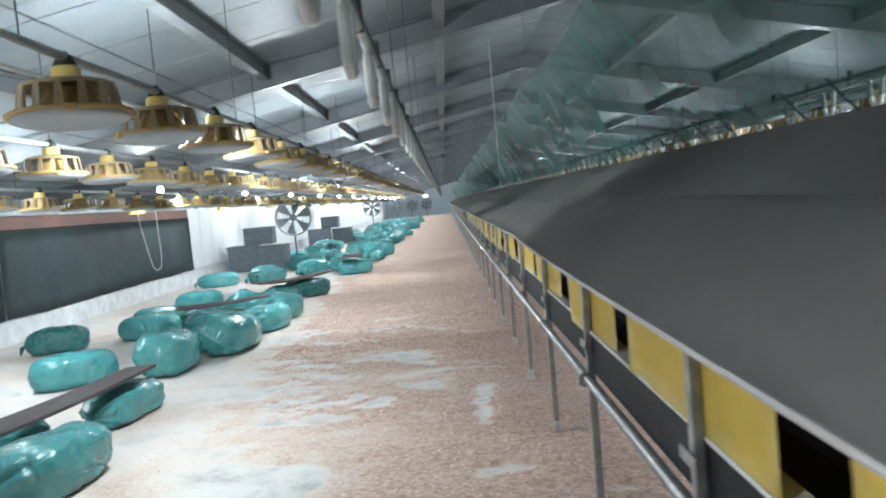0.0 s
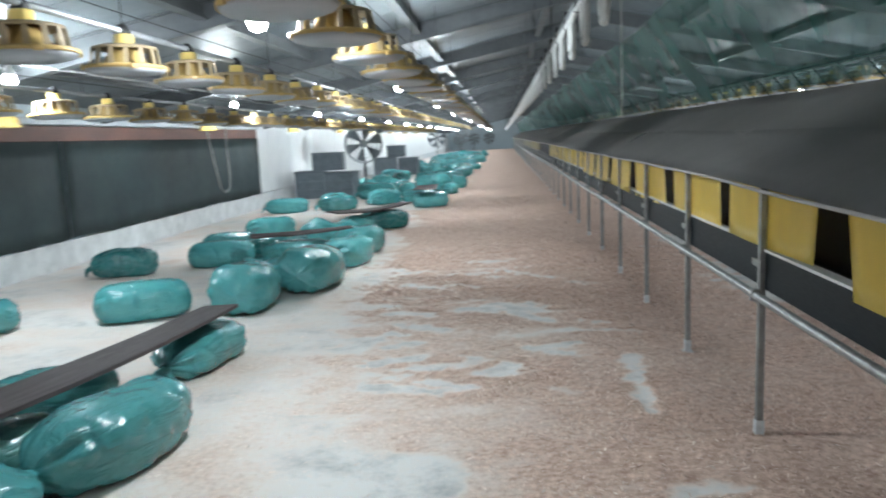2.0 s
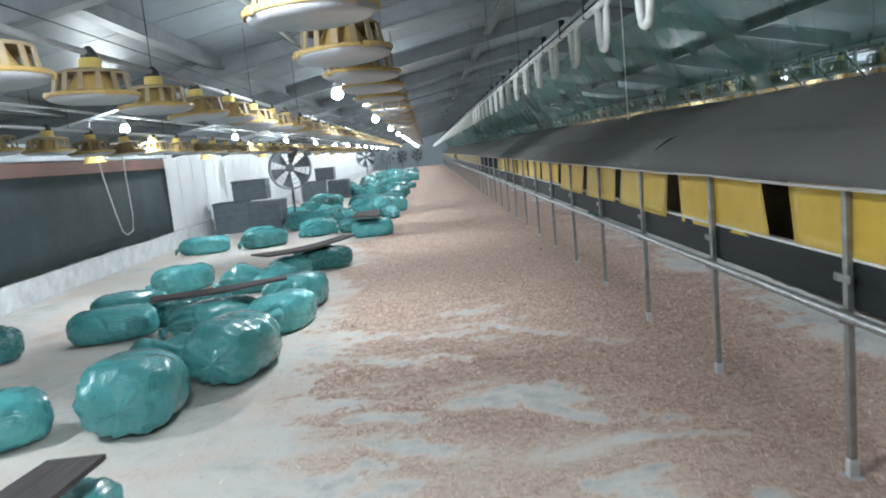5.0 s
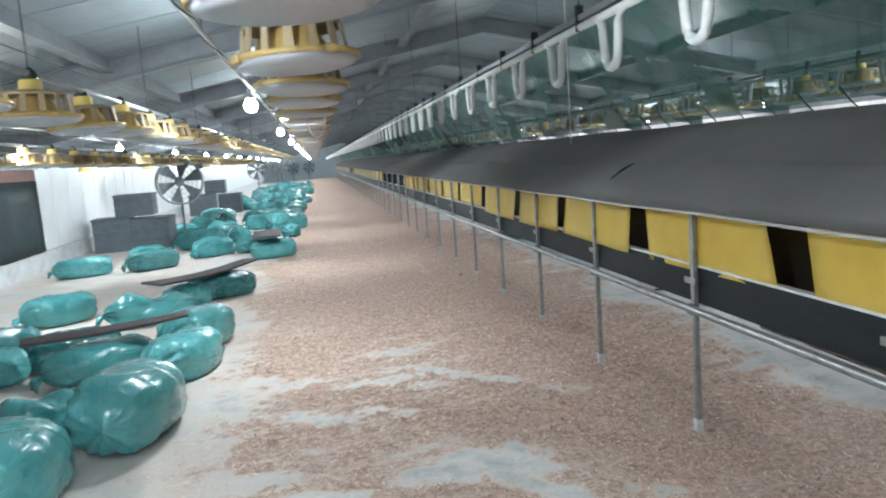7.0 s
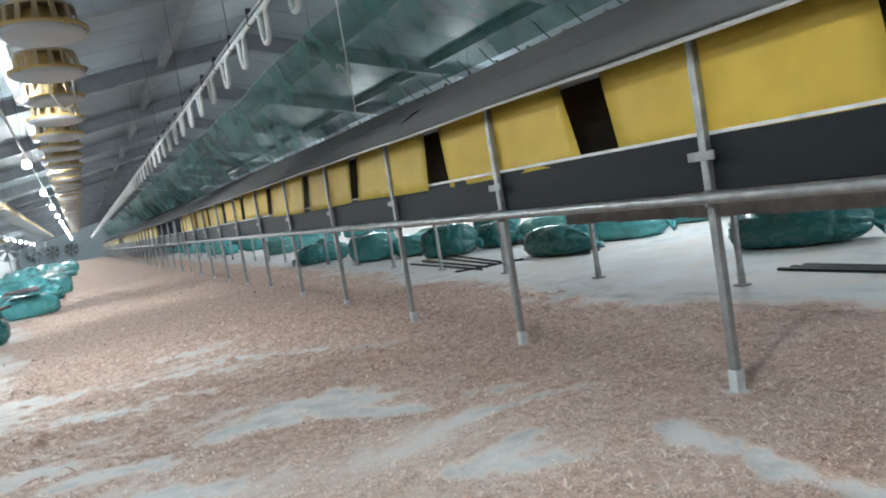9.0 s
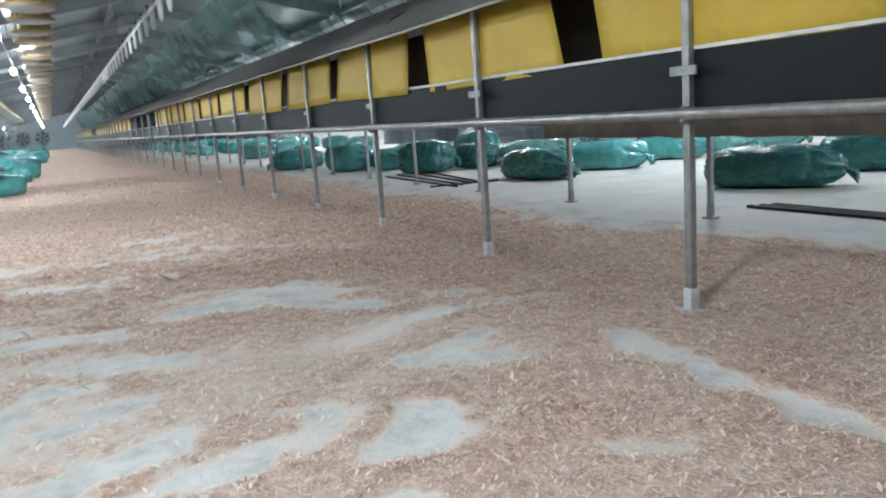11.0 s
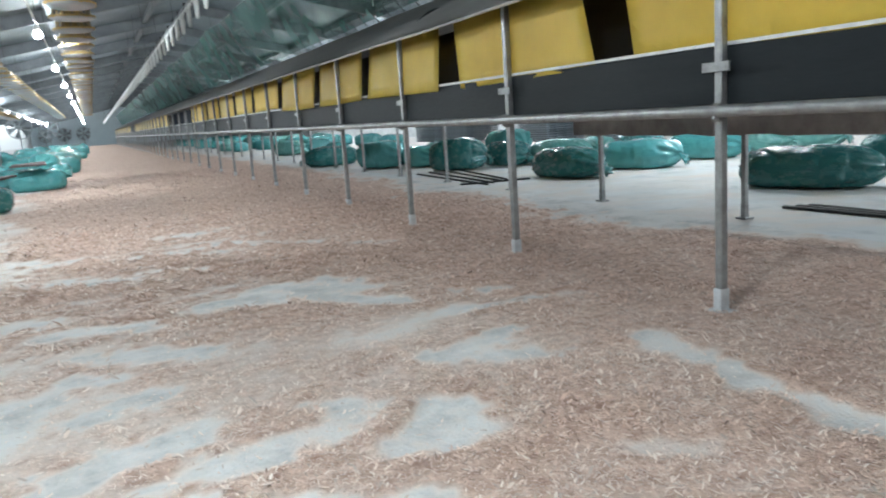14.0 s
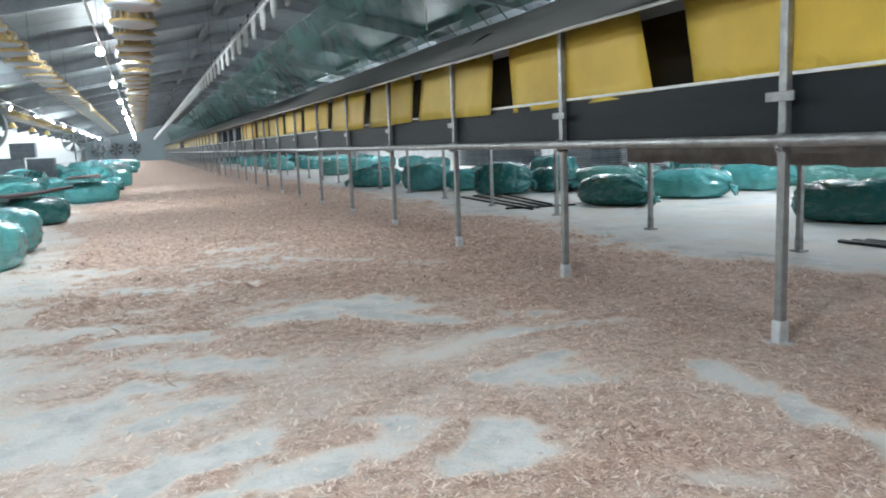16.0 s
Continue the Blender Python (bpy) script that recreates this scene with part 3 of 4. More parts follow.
# ---- nest banks ----
def nest_bank(y0, y1, flaps, name_label):
    bank = empty("nest_bank", pose(0, y0, 0), name_label, "nest bank", "nest banks")
    L = y1 - y0
    xr = 2 * X_MID

    def drop(y):
        """The near end of the bank hangs a little lower."""
        return -0.03 * min(1, max(0, (7.5 - y) / 3)) if y0 < 0 else 0.0

    def lean(y):
        """The bank stands a little proud towards its near end."""
        return -0.04 * min(1, max(0, (7.0 - y) / 4)) if y0 < 0 else 0.0

    def slope(xa, za, xb, zb):
        def fn(u, v):
            yy = L * u
            return (xa + (xb - xa) * v + (lean(yy + y0) * (1 - v) if xa < xb else 0), yy, za + (zb - za) * v + drop(yy + y0) * (1 - v) + 0.012 * noise.noise(Vector((yy * 0.5 + y0, v * 2, 5))) )
        return sheet(fn, max(6, int(L * 2)), 6, 0.012)
    part("roof_sheet", slope(-0.165, 1.537, 1.0, 2.1), M_FELT, bank, "matt dark grey roof sheet", True)
    part("roof_sheet", slope(xr + 0.165, 1.537, 1.0, 2.1), M_FELT, bank, "matt dark grey roof sheet", True)
    part("lower_roof_sheet", slope(-0.172, 1.547, 0.36, 1.547 + 0.532 * 0.484), M_FELT, bank, "overlapping lower roof sheet", True)
    part("roof_fold", tube([(-0.166 + lean(yy + y0), yy, 1.528 + drop(yy + y0) + 0.008 * noise.noise(Vector((yy * 0.8 + y0, 1, 2)))) for yy in np.linspace(0, L, int(L * 2))], 0.010, 6), M_FELT, bank)
    # solid fill; its black stands in for the shade inside the nests
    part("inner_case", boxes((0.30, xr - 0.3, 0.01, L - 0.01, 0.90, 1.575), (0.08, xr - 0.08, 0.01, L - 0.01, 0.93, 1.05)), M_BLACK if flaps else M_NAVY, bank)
    part("floor_sheet", sheet(lambda u, v: (0.02 + (xr - 0.09) * v, L * u, 0.905 + 0.01 * noise.noise(Vector((u * L * 3, v * 3, 1)))), int(L * 3), 4, 0.02), M_UNDER, bank, "grimy brown nest underside")
    y = POST_Y - 40 * POST_STEP
    while y < y0:
        y += POST_STEP
    ys = []
    while y < y1:
        ys.append(y - y0)
        y += POST_STEP
    # boards between the posts
    edges = [0.0] + ys + [L]
    for a, b in zip(edges, edges[1:]):
        if b - a > 0.1:
            part("front_board", boxes((0.016 + lean((a + b) / 2 + y0), 0.036 + lean((a + b) / 2 + y0), a + 0.004, b - 0.004, 0.90, 1.142 + drop((a + b) / 2 + y0)), bevel=0.003), M_BOARD, bank, "dark slate-grey board")
            part("board_edge", boxes((0.010 + lean((a + b) / 2 + y0), 0.06, a + 0.002, b - 0.002, 1.143 + drop((a + b) / 2 + y0), 1.158 + drop((a + b) / 2 + y0))), M_WHITE, bank, "white plastic edge strip")
            part("rear_board", boxes((xr - 0.05, xr - 0.025, a + 0.004, b - 0.004, 0.90, 1.10)), M_BOARD, bank)
    for xp in (-0.056,):
        part("support_rail", tube([(xp, yy, 0.876 + 0.006 * noise.noise(Vector((yy, xp, 3)))) for yy in np.linspace(0, L, max(4, int(L * 1.2)))], 0.026, 10), M_ZINC, bank, "galvanised pipe rail", True)
    post_data = {}
    for yy in ys:
        for xp, h in ((0.0, 1.57), (xr, 0.9)):
            if h not in post_data:
                bm = boxes((-0.020, 0.020, -0.020, 0.020, 0.10, h), bevel=0.005)
                post_data[h] = [part("post", bm, M_ZINC, bank, "square galvanised steel post"),
                                None, None]
                first = post_data[h][0]
                first.location = (xp - (0.004 if xp == 0 else 0) + (lean(yy + y0) if xp == 0 else 0), yy, 0)
                if h > 1:
                    foot = part("foot", boxes((-0.026, 0.026, -0.024, 0.024, 0.0, 0.11), (-0.045, 0.045, -0.05, 0.05, 0.0, 0.012), bevel=0.003), M_FOOT, first, "bright zinc foot")
                else:
                    foot = part("foot", boxes((-0.022, 0.022, -0.022, 0.022, 0.0, 0.11), (-0.045, 0.045, -0.05, 0.05, 0.0, 0.014), bevel=0.003), M_ZINC, first, "dull steel foot plate")
                post_data[h][1] = foot
                if h > 1:
                    bm = boxes((-0.034, -0.024, -0.075, 0.075, 1.035, 1.075), (-0.036, -0.022, -0.018, 0.018, 1.05, 1.06), bevel=0.002)
                    post_data[h][2] = part("cross_plate", bm, M_ZINC, first)
                    ring = tube([(-0.04, k, 0.875) for k in (-0.045, -0.012)], 0.036, 10)
                    ring = tube([(-0.075, -0.03, 0.85), (-0.04, -0.03, 0.835), (-0.01, -0.03, 0.86)], 0.008, 6, ring)
                    post_data[h].append(part("clamp", ring, M_ZINC, first, "pipe clamp"))
            else:
                o = new("post", post_data[h][0].data)
                o.parent = bank
                o.location = (xp - (0.004 if xp == 0 else 0) + (lean(yy + y0) if xp == 0 else 0), yy, 0)
                o["label"] = "square galvanised steel post"
                for src in post_data[h][1:]:
                    if src:
                        c = new(src.name.split(".")[0], src.data)
                        c.parent = o
    rng = random.Random(int(y0 * 10) + 3)
    # openings between the flaps: far and near side at the top, far and near side at the bottom
    gaps = [(-3.03, -3.37, -3.05, -3.40), (-1.23, -1.55, -1.2, -1.6), (0.52, 0.20, 0.5, 0.12), (2.22, 1.92, 2.2, 1.88), (3.86, 3.56, 3.90, 3.60),
            (5.53, 5.22, 5.58, 5.11), (7.21, 6.95, 7.15, 6.94), (9.0, 8.66, 8.88, 8.57), (10.78, 10.52, 10.80, 10.47), (12.52, 12.31, 12.58, 12.39),
            (14.2, 13.98, 14.3, 14.04), (16.1, 15.85, 16.2, 15.9), (18.0, 17.8, 18.1, 17.85)]
    while gaps[-1][0] < 100:
        c, w, sh = gaps[-1][0] + 1.8, rng.uniform(0.2, 0.32), rng.uniform(-0.08, 0.08)
        gaps.append((c, c - w, c + sh, c - w + sh + rng.uniform(-0.05, 0.05)))
    last = (y0 + 0.05, y0 + 0.05)
    stops = []
    for ft, nt, fb, nb in gaps:
        if y0 + 0.4 < nt and ft < y1 - 0.3:
            stops.append((last, (nt, nb)))
            last = (ft, fb)
    stops.append((last, (y1 - 0.05, y1 - 0.05)))
    for (a, a_low), (b, b_low) in stops:
        if not flaps:
            part("divider", boxes((-0.01, 0.1, a - y0, a - y0 + 0.03, 1.13, 1.5)), M_NAVY, bank)
            continue
        for side_x, s in ((0.017, 1), (xr - 0.017, -1)):
            k = rng.random() * 9
            low = 1.118 if 10.2 < a < 16 else 1.165 - rng.choice((0.0, 0.0, 0.02, 0.05)) + drop(a)

            def fn(u, v):
                yy = (a + (b - a) * u) * v + (a_low + (b_low - a_low) * u) * (1 - v) - y0
                bend = 0.004 * math.sin(u * 7 + k) * v + 0.012 * v * abs(noise.noise(Vector((u * 3 + k, v, 1)))) - 0.010 * (1 - v) * abs(noise.noise(Vector((u * 2, k, 2))))
                return (side_x + s * bend - s * (0.022 if 10.2 < a < 16 else 0.0) * (1 - v) + (lean((a + b) / 2) if s > 0 else 0), yy, low + (1.57 - low) * v - 0.008 * (1 - v) * math.sin(u * 3 + k))
            part("flap", sheet(fn, 14, 5, 0.004), M_YELLOW, bank, "yellow plastic nest flap", True)
    return bank


nest_bank(-5.0, 26.2, True, "raised nest bank with yellow flaps, grey roof and steel posts")
nest_bank(26.3, 32.4, False, "raised nest bank section standing open on its dark blue inside")
nest_bank(32.5, 55.0, True, "raised nest bank with yellow flaps and a grey roof")
nest_bank(55.1, 60.0, False, "raised nest bank section standing open on its dark inside")
nest_bank(60.1, 96.0, True, "raised nest bank with yellow plastic flaps and grey sheet roof")

slit = bmesh.new()
sheet(lambda u, v: (0.07 + 0.24 * u + 0.012 * v * math.sin(math.pi * u), 11.27 + 0.05 * u + 0.03 * v, 1.62 + (0.07 + 0.24 * u) * 0.484 + 0.026 + (0.006 + 0.02 * v) * math.sin(math.pi * u)), 8, 2, 0.004, slit)
tagged(mesh_ob("roof_tear", slit, M_BLACK), "dark lifted tear in the grey nest roof sheet", "tear")

skirt = empty("hanging_skirt", pose(0.30, 0, 0.752), "ragged brown skirt hanging under the nest bank", "skirt")
for k in range(7):
    y0 = -4.5 + 2.0 * k
    part("skirt_panel", sheet(lambda u, v: (0.01 * math.sin(u * 6 + k * 5.7), y0 + 2.02 * u, 0.012 * noise.noise(Vector((u * 13 + k * 13, 0, 0))) * (1 - v) + 0.155 * v), 24, 2, 0.008), M_UNDER, skirt)


# ---- green netting over the nests ----
def net_top(y):
    return 3.15 + 0.10 * noise.noise(Vector((y * 0.35, 0, 2)))


def net(y0, y1):
    n = empty("green_net", pose(0, 0, 0), "sheer dark green netting hung above the nest bank", "net", "nets")
    y = y0
    while y < y1 - 0.1:
        ya, yb = y, min(y + 4.75, y1)

        def fn(u, v):
            yy = ya + (yb - ya) * u
            return (0.35 + 0.55 * (1 - v) + 0.06 * noise.noise(Vector((yy * 0.6, v * 2, 7))), yy, 2.125 + (net_top(yy) - 2.125) * v)
        part("net_panel", sheet(fn, 12, 8), M_NET, n, "", True)
        part("hanger_wire", tube([(0.35, ya, net_top(ya)), (0.35, ya, roof_z(0.35) - 0.005)], 0.005, 4), M_STEEL, n)
        y += 4.75
    first = None
    for k in range(int((min(y1, 45) - y0) / 0.42)):
        yy = y0 + 0.2 + k * 0.42
        if first is None:
            first = o = part("lacing", tube([(0.98, 0, 2.095), (0.94, 0.025, 2.15), (0.88, 0.05, 2.24)], 0.006, 5), M_CABLE, n, "dark lacing cord")
        else:
            o = new("lacing", first.data)
            o.parent = n
        o.location.y = yy
    part("head_wire", tube([(0.35, yy, net_top(yy)) for yy in np.linspace(y0, y1, 90)], 0.008, 5), M_STEEL, n, "thin steel head wire")
    return n


net(-5.0, 42.5)
net(42.55, 98.0)


# ---- drinker lines ----
def drinker_line(x, z, y0, y1, step, label):
    line = empty("drinker_line", pose(x, 0, z), label, "drinker line", "drinker lines")
    part("pipe", tube([(0, y0, 0), (0, y1, 0)], 0.02, 8), M_HOSE, line, "white water pipe", True)
    part("top_rail", boxes((-0.012, 0.012, y0, y1, 0.03, 0.06)), M_STEEL, line, "dark carrying rail")
    loop = clip = wire = None
    n = 0
    yy = y0 + 0.025
    while yy < y1:
        if loop is None:
            pts = [(0, -0.15, 0.0), (0, -0.115, -0.012), (0, -0.095, -0.05), (0, -0.085, -0.12)]
            pts += [(0, -0.075 * math.cos(k * math.pi / 8), -0.175 - 0.07 * math.sin(k * math.pi / 8)) for k in range(9)]
            pts += [(0, 0.085, -0.12), (0, 0.095, -0.05), (0, 0.115, -0.012), (0, 0.15, 0.0)]
            loop = part("hose_loop", tube(pts, 0.021, 8), M_HOSE, line, "white hose loop", True)
            clip = part("clip", boxes((-0.02, 0.02, -0.012, 0.012, -0.02, 0.11), bevel=0.003), M_CABLE, line, "dark clip")
            wire = part("hanger_wire", tube([(0, 0, 0.05), (0, 0, roof_z(x) - z - 0.02)], 0.003, 4), M_CABLE, line)
            obs = [loop, clip, wire]
        else:
            obs = [new("hose_loop", loop.data), new("clip", clip.data)] + ([new("hanger_wire", wire.data)] if n % 4 == 0 else [])
        for o in obs:
            o.parent = line
            o.location.y = yy
        obs[1].location.y = yy + step * 0.5
        if len(obs) > 2:
            obs[2].location.y = yy + step * 0.5
        n += 1
        yy += step
    return line


drinker_line(-1.0, 2.58, -4.0, 96.0, 0.785, "white drinker pipe with hanging hose loops under a dark rail")
drinker_line(3.0, 2.60, -4.0, 60.0, 0.78, "white drinker pipe with hose loops beyond the nests")


# ---- pan feeders ----
def pan_feeder():
    f = empty("pan_feeder", pose(0, 0, -50), "yellow plastic pan feeder with grey dish hung from a feed pipe", "feeder", "pan feeders")
    part("pan", lathe([(0.0, 0.050), (0.10, 0.046), (0.12, 0.054), (0.20, 0.052), (0.245, 0.064), (0.265, 0.088), (0.258, 0.088), (0.238, 0.072), (0.19, 0.062), (0.0, 0.062)], 30), M_PAN, f, "glossy grey dish", True)
    part("rim", lathe([(0.265, 0.082), (0.272, 0.082), (0.272, 0.104), (0.222, 0.114), (0.218, 0.106), (0.264, 0.094), (0.265, 0.082)], 30), M_FEED_YELLOW, f, "yellow rim", True)
    bm = lathe([(0.06, 0.236), (0.150, 0.232), (0.208, 0.214), (0.212, 0.222), (0.206, 0.232), (0.150, 0.246), (0.06, 0.25)], 28)
    for k in range(14):
        a = 2 * math.pi * k / 14
        c, s = math.cos(a), math.sin(a)
        lo, hi = [], []
        for r, z, w, dst in ((0.224, 0.106, 0.018, lo), (0.207, 0.218, 0.014, hi)):
            for dr, dw in ((-0.005, -w), (0.005, -w), (0.005, w), (-0.005, w)):
                dst.append(bm.verts.new(((r + dr) * c - dw * s, (r + dr) * s + dw * c, z)))
        for q in range(4):
            bm.faces.new((lo[q], lo[(q + 1) % 4], hi[(q + 1) % 4], hi[q]))
    part("grill", bm, M_GRILL, f, "dusty yellow grill in a backlit tone with upright openings")
    for k in range(4):
        a = math.pi * k / 2 + 0.4
        bm = boxes((0.255, 0.280, -0.025, 0.025, 0.074, 0.108), bevel=0.006)
        bmesh.ops.rotate(bm, verts=bm.verts, cent=(0, 0, 0), matrix=Matrix.Rotation(a, 3, "Z"))
        part("latch", bm, M_FEED_YELLOW, f)
    part("inner_cone", lathe([(0.165, 0.10), (0.10, 0.20), (0.085, 0.232), (0.0, 0.232)], 16), M_FEED_YELLOW, f, "", True)
    part("top_plate", lathe([(0.152, 0.236), (0.09, 0.252), (0.066, 0.258), (0.064, 0.31), (0.056, 0.318), (0.0, 0.318)], 20), M_FEED_PALE, f, "pale yellow neck", True)
    part("cap", lathe([(0.045, 0.318), (0.052, 0.33), (0.036, 0.365), (0.014, 0.39), (0.0, 0.392)], 12), M_CABLE, f, "black cap", True)
    return f


FEEDER = pan_feeder()


def feeder_row(x, z, y_first, step, y_last, y_start=-4.0):
    """z: the underside of the pans."""
    yy = y_first
    rng = random.Random(int(x * 100))
    while yy < y_last:
        m = pose(x, yy, z + rng.uniform(-0.012, 0.012), rng.uniform(-2, 2), rng.uniform(-2.5, 2.5), rng.uniform(0, 25))
        copy_thing(FEEDER, m)
        yy += step
    line = empty("feed_pipe", pose(x, 0, z), "grey metal feed pipe carrying the pan feeders", "feed pipe", "feed pipes")
    part("pipe", tube([(0.0, y_start, 0.352), (0.0, y_last, 0.352)], 0.022, 8), M_PIPE, line, "", True)
    part("guard_wire", tube([(0, y_start, 0.47), (0, y_last, 0.47)], 0.004, 4), M_CABLE, line)
    cord = None
    yy = y_start + 1.2
    while yy < y_last:
        if cord is None:
            cord = part("hanging_cord", tube([(0, 0, 0.35), (0, 0, roof_z(x) - z - 0.05)], 0.004, 5), M_CABLE, line, "dark hanging cord")
            o = cord
        else:
            o = new("hanging_cord", cord.data)
            o.parent = line
        o.location.y = yy
        yy += 3.24


feeder_row(-2.42, 2.35, 4.05 - 5 * 1.12, 1.12, 62.0)
feeder_row(-4.02, 2.30, 5.83 - 7 * 1.08, 1.08, 62.0)
feeder_row(-6.2, 2.16, 5.3 - 6 * 1.08, 1.08, 55.0)
feeder_row(4.4, 2.40, 4.0, 1.08, 50.0)
feeder_row(6.05, 2.38, 4.6, 1.08, 45.0)
for o in (*FEEDER.children_recursive, FEEDER):
    bpy.data.objects.remove(o)


# ---- small bell feeders on the outer line ----
def bell():
    b = empty("bell_feeder", pose(0, 0, 0), "small pale yellow bell feeder hung near the side wall", "feeder", "bell feeders")
    part("bell_body", lathe([(0.17, 0.0), (0.175, 0.02), (0.13, 0.03), (0.115, 0.12), (0.07, 0.2), (0.03, 0.23), (0, 0.24)], 16), M_FEED_PALE, b, "", True)
    bm = bmesh.new()
    for k in range(10):
        a = 2 * math.pi * k / 10
        tube([(0.165 * math.cos(a), 0.165 * math.sin(a), 0.02), (0.12 * math.cos(a), 0.12 * math.sin(a), 0.12)], 0.007, 4, bm)
    part("bell_grill", bm, M_FEED_YELLOW, b)
    part("cord", tube([(0, 0, 0.23), (0, 0, roof_z(-7.25) - 2.2)], 0.004, 4), M_CORD, b)
    return b


first_bell = bell()
first_bell.location = (-7.25, 4.2, 2.18)
for k in range(1, 9):
    copy_thing(first_bell, pose(-7.25, 4.2 + 6.1 * k, 2.18, 0, 0, 20 * k))


# ---- lamps ----
def hanging_lamp():
    h = empty("hanging_lamp", pose(0, 0, -50), "glowing white lamp bulb in a small holder under the ceiling", "lamp", "hanging lamps")
    part("holder", lathe([(0.0, 0.17), (0.026, 0.168), (0.032, 0.12), (0.054, 0.085), (0.058, 0.062), (0.0, 0.062)], 14), M_WHITE, h, "white lamp holder", True)
    part("bulb", lathe([(0.0, 0.078), (0.026, 0.072), (0.054, 0.035), (0.064, -0.005), (0.048, -0.05), (0.0, -0.07)], 16), M_BULB, h, "lit frosted glass bulb", True)
    return h


LAMP = hanging_lamp()
for x, y_first in LAMP_LINES:
    k = -1
    while y_first + k * LAMP_STEP < (98 if x < 0 else 52):
        yy = y_first + k * LAMP_STEP
        copy_thing(LAMP, pose(x, yy, LAMP_Z))
        if yy < 58 or x < 0:
            d = bpy.data.lights.new("lamp_light", "POINT")
            d.energy, d.color, d.shadow_soft_size = LAMP_WATTS * (1.0 if x < 0 else 0.85), LAMP_COLOUR, 0.085
            o = new("lamp_light", d)
            o.location = (x, yy, LAMP_Z)
        k += 1
    c = empty("lamp_conduit", pose(x, 0, LAMP_Z + 0.165), "pale conduit with a black cable wound along it", "conduit", "lamp conduits")
    part("conduit", tube([(0, -5, 0.02), (0, 101, 0.02)], 0.016, 8), M_HOSE, c, "", True)
    part("cable", tube([(0.022 * math.cos(t * 2.2), -5 + t * 0.5, 0.02 + 0.022 * math.sin(t * 2.2) - 0.01 * math.sin(t * 0.7) ** 2) for t in range(120)], 0.006, 5), M_CABLE, c, "black cable")
    first = part("hanger", tube([(0, 0, 0.02), (0, 0, roof_z(x) - LAMP_Z - 0.165)], 0.004, 4), M_CABLE, c)
    first.location.y = -3
    for yy in np.arange(0.2, 90, 3.2):
        o = new("hanger", first.data)
        o.parent = c
        o.location.y = yy
for o in (*LAMP.children_recursive, LAMP):
    bpy.data.objects.remove(o)


# ---- bags of shavings ----
def bag_mesh(seed, tie=True, crumple=0.0):
    """A plump sack lying on its side, 1 m long, 0.6 wide and 0.5 high, tied at its -x end."""
    rng = random.Random(seed)
    off = Vector((rng.uniform(0, 50), rng.uniform(0, 50), rng.uniform(0, 50)))
    bm = bmesh.new()
    nu, nv = 56, 46
    rings = []
    for i in range(nu + 1):
        u = -1 + 2 * i / nu
        if u < 0 and tie:
            prof = max(0.0, 1 - abs(u) ** 2.6) ** 0.60
            prof = max(prof, 0.13)
        else:
            prof = max(0.0, 1 - abs(u) ** 5.0) ** 0.5
        ring = []
        for j in range(nv):
            a = 2 * math.pi * j / nv
            c, s = math.cos(a), math.sin(a)
            e = 0.78
            yy = 0.30 * prof * abs(c) ** e * (1 if c > 0 else -1)
            zz = 0.25 * prof * abs(s) ** e * (1 if s > 0 else -1)
            p = Vector((u * 0.5, yy, zz))
            ru = 1 + 0.17 * noise.noise(p * 2.2 + off) + 0.035 * noise.noise(p * 7 + off)
            if tie and u < -0.45:
                ru *= 1 + 0.16 * math.sin(a * 9 + seed) * min(1, (-u - 0.45) / 0.3)
            if abs(u) > 0.5:
                ru *= 1 + (0.10 if u < 0 else 0.035) * math.sin(a * 12 + 3 * noise.noise(Vector((a, seed, 0)))) * ((abs(u) - 0.5) / 0.5)
            fold = 0.028 * abs(noise.noise(Vector((u * 2.2 + seed, a * 1.5, 3)) * 2.0)) + 0.012 * abs(noise.noise(Vector((u * 9, a * 2.2, seed))))
            q = Vector((p.x * (1 + 0.05 * noise.noise(p * 3 + off)), p.y * ru, p.z * ru))
            d, _ = noise.voronoi(Vector((u * 1.6, yy * 4.5, zz * 4.5)) + off)
            crease = math.exp(-((d[1] - d[0]) / 0.09) ** 2)
            q *= 1 - fold * 1.6 - 0.075 * crease * (0.4 + abs(noise.noise(p * 3.3 + off)))
            if crumple:
                q.z *= 1 - crumple * (0.5 + 0.8 * noise.noise(Vector((u * 1.7, a, seed)) + off))
                q.y *= 1 + 0.3 * crumple * noise.noise(p * 6 + off)
            if q.z < -0.17:
                q.z = -0.17 - (-0.17 - q.z) * 0.25
            ring.append(bm.verts.new(q))
        rings.append(ring)
    for a, b in zip(rings, rings[1:]):
        for k in range(nv):
            bm.faces.new((a[k], a[(k + 1) % nv], b[(k + 1) % nv], b[k]))
    bm.faces.new(rings[0])
    bm.faces.new(rings[-1][::-1])
    low = min(v.co.z for v in bm.verts)
    for v in bm.verts:
        v.co.z -= low
    return bm


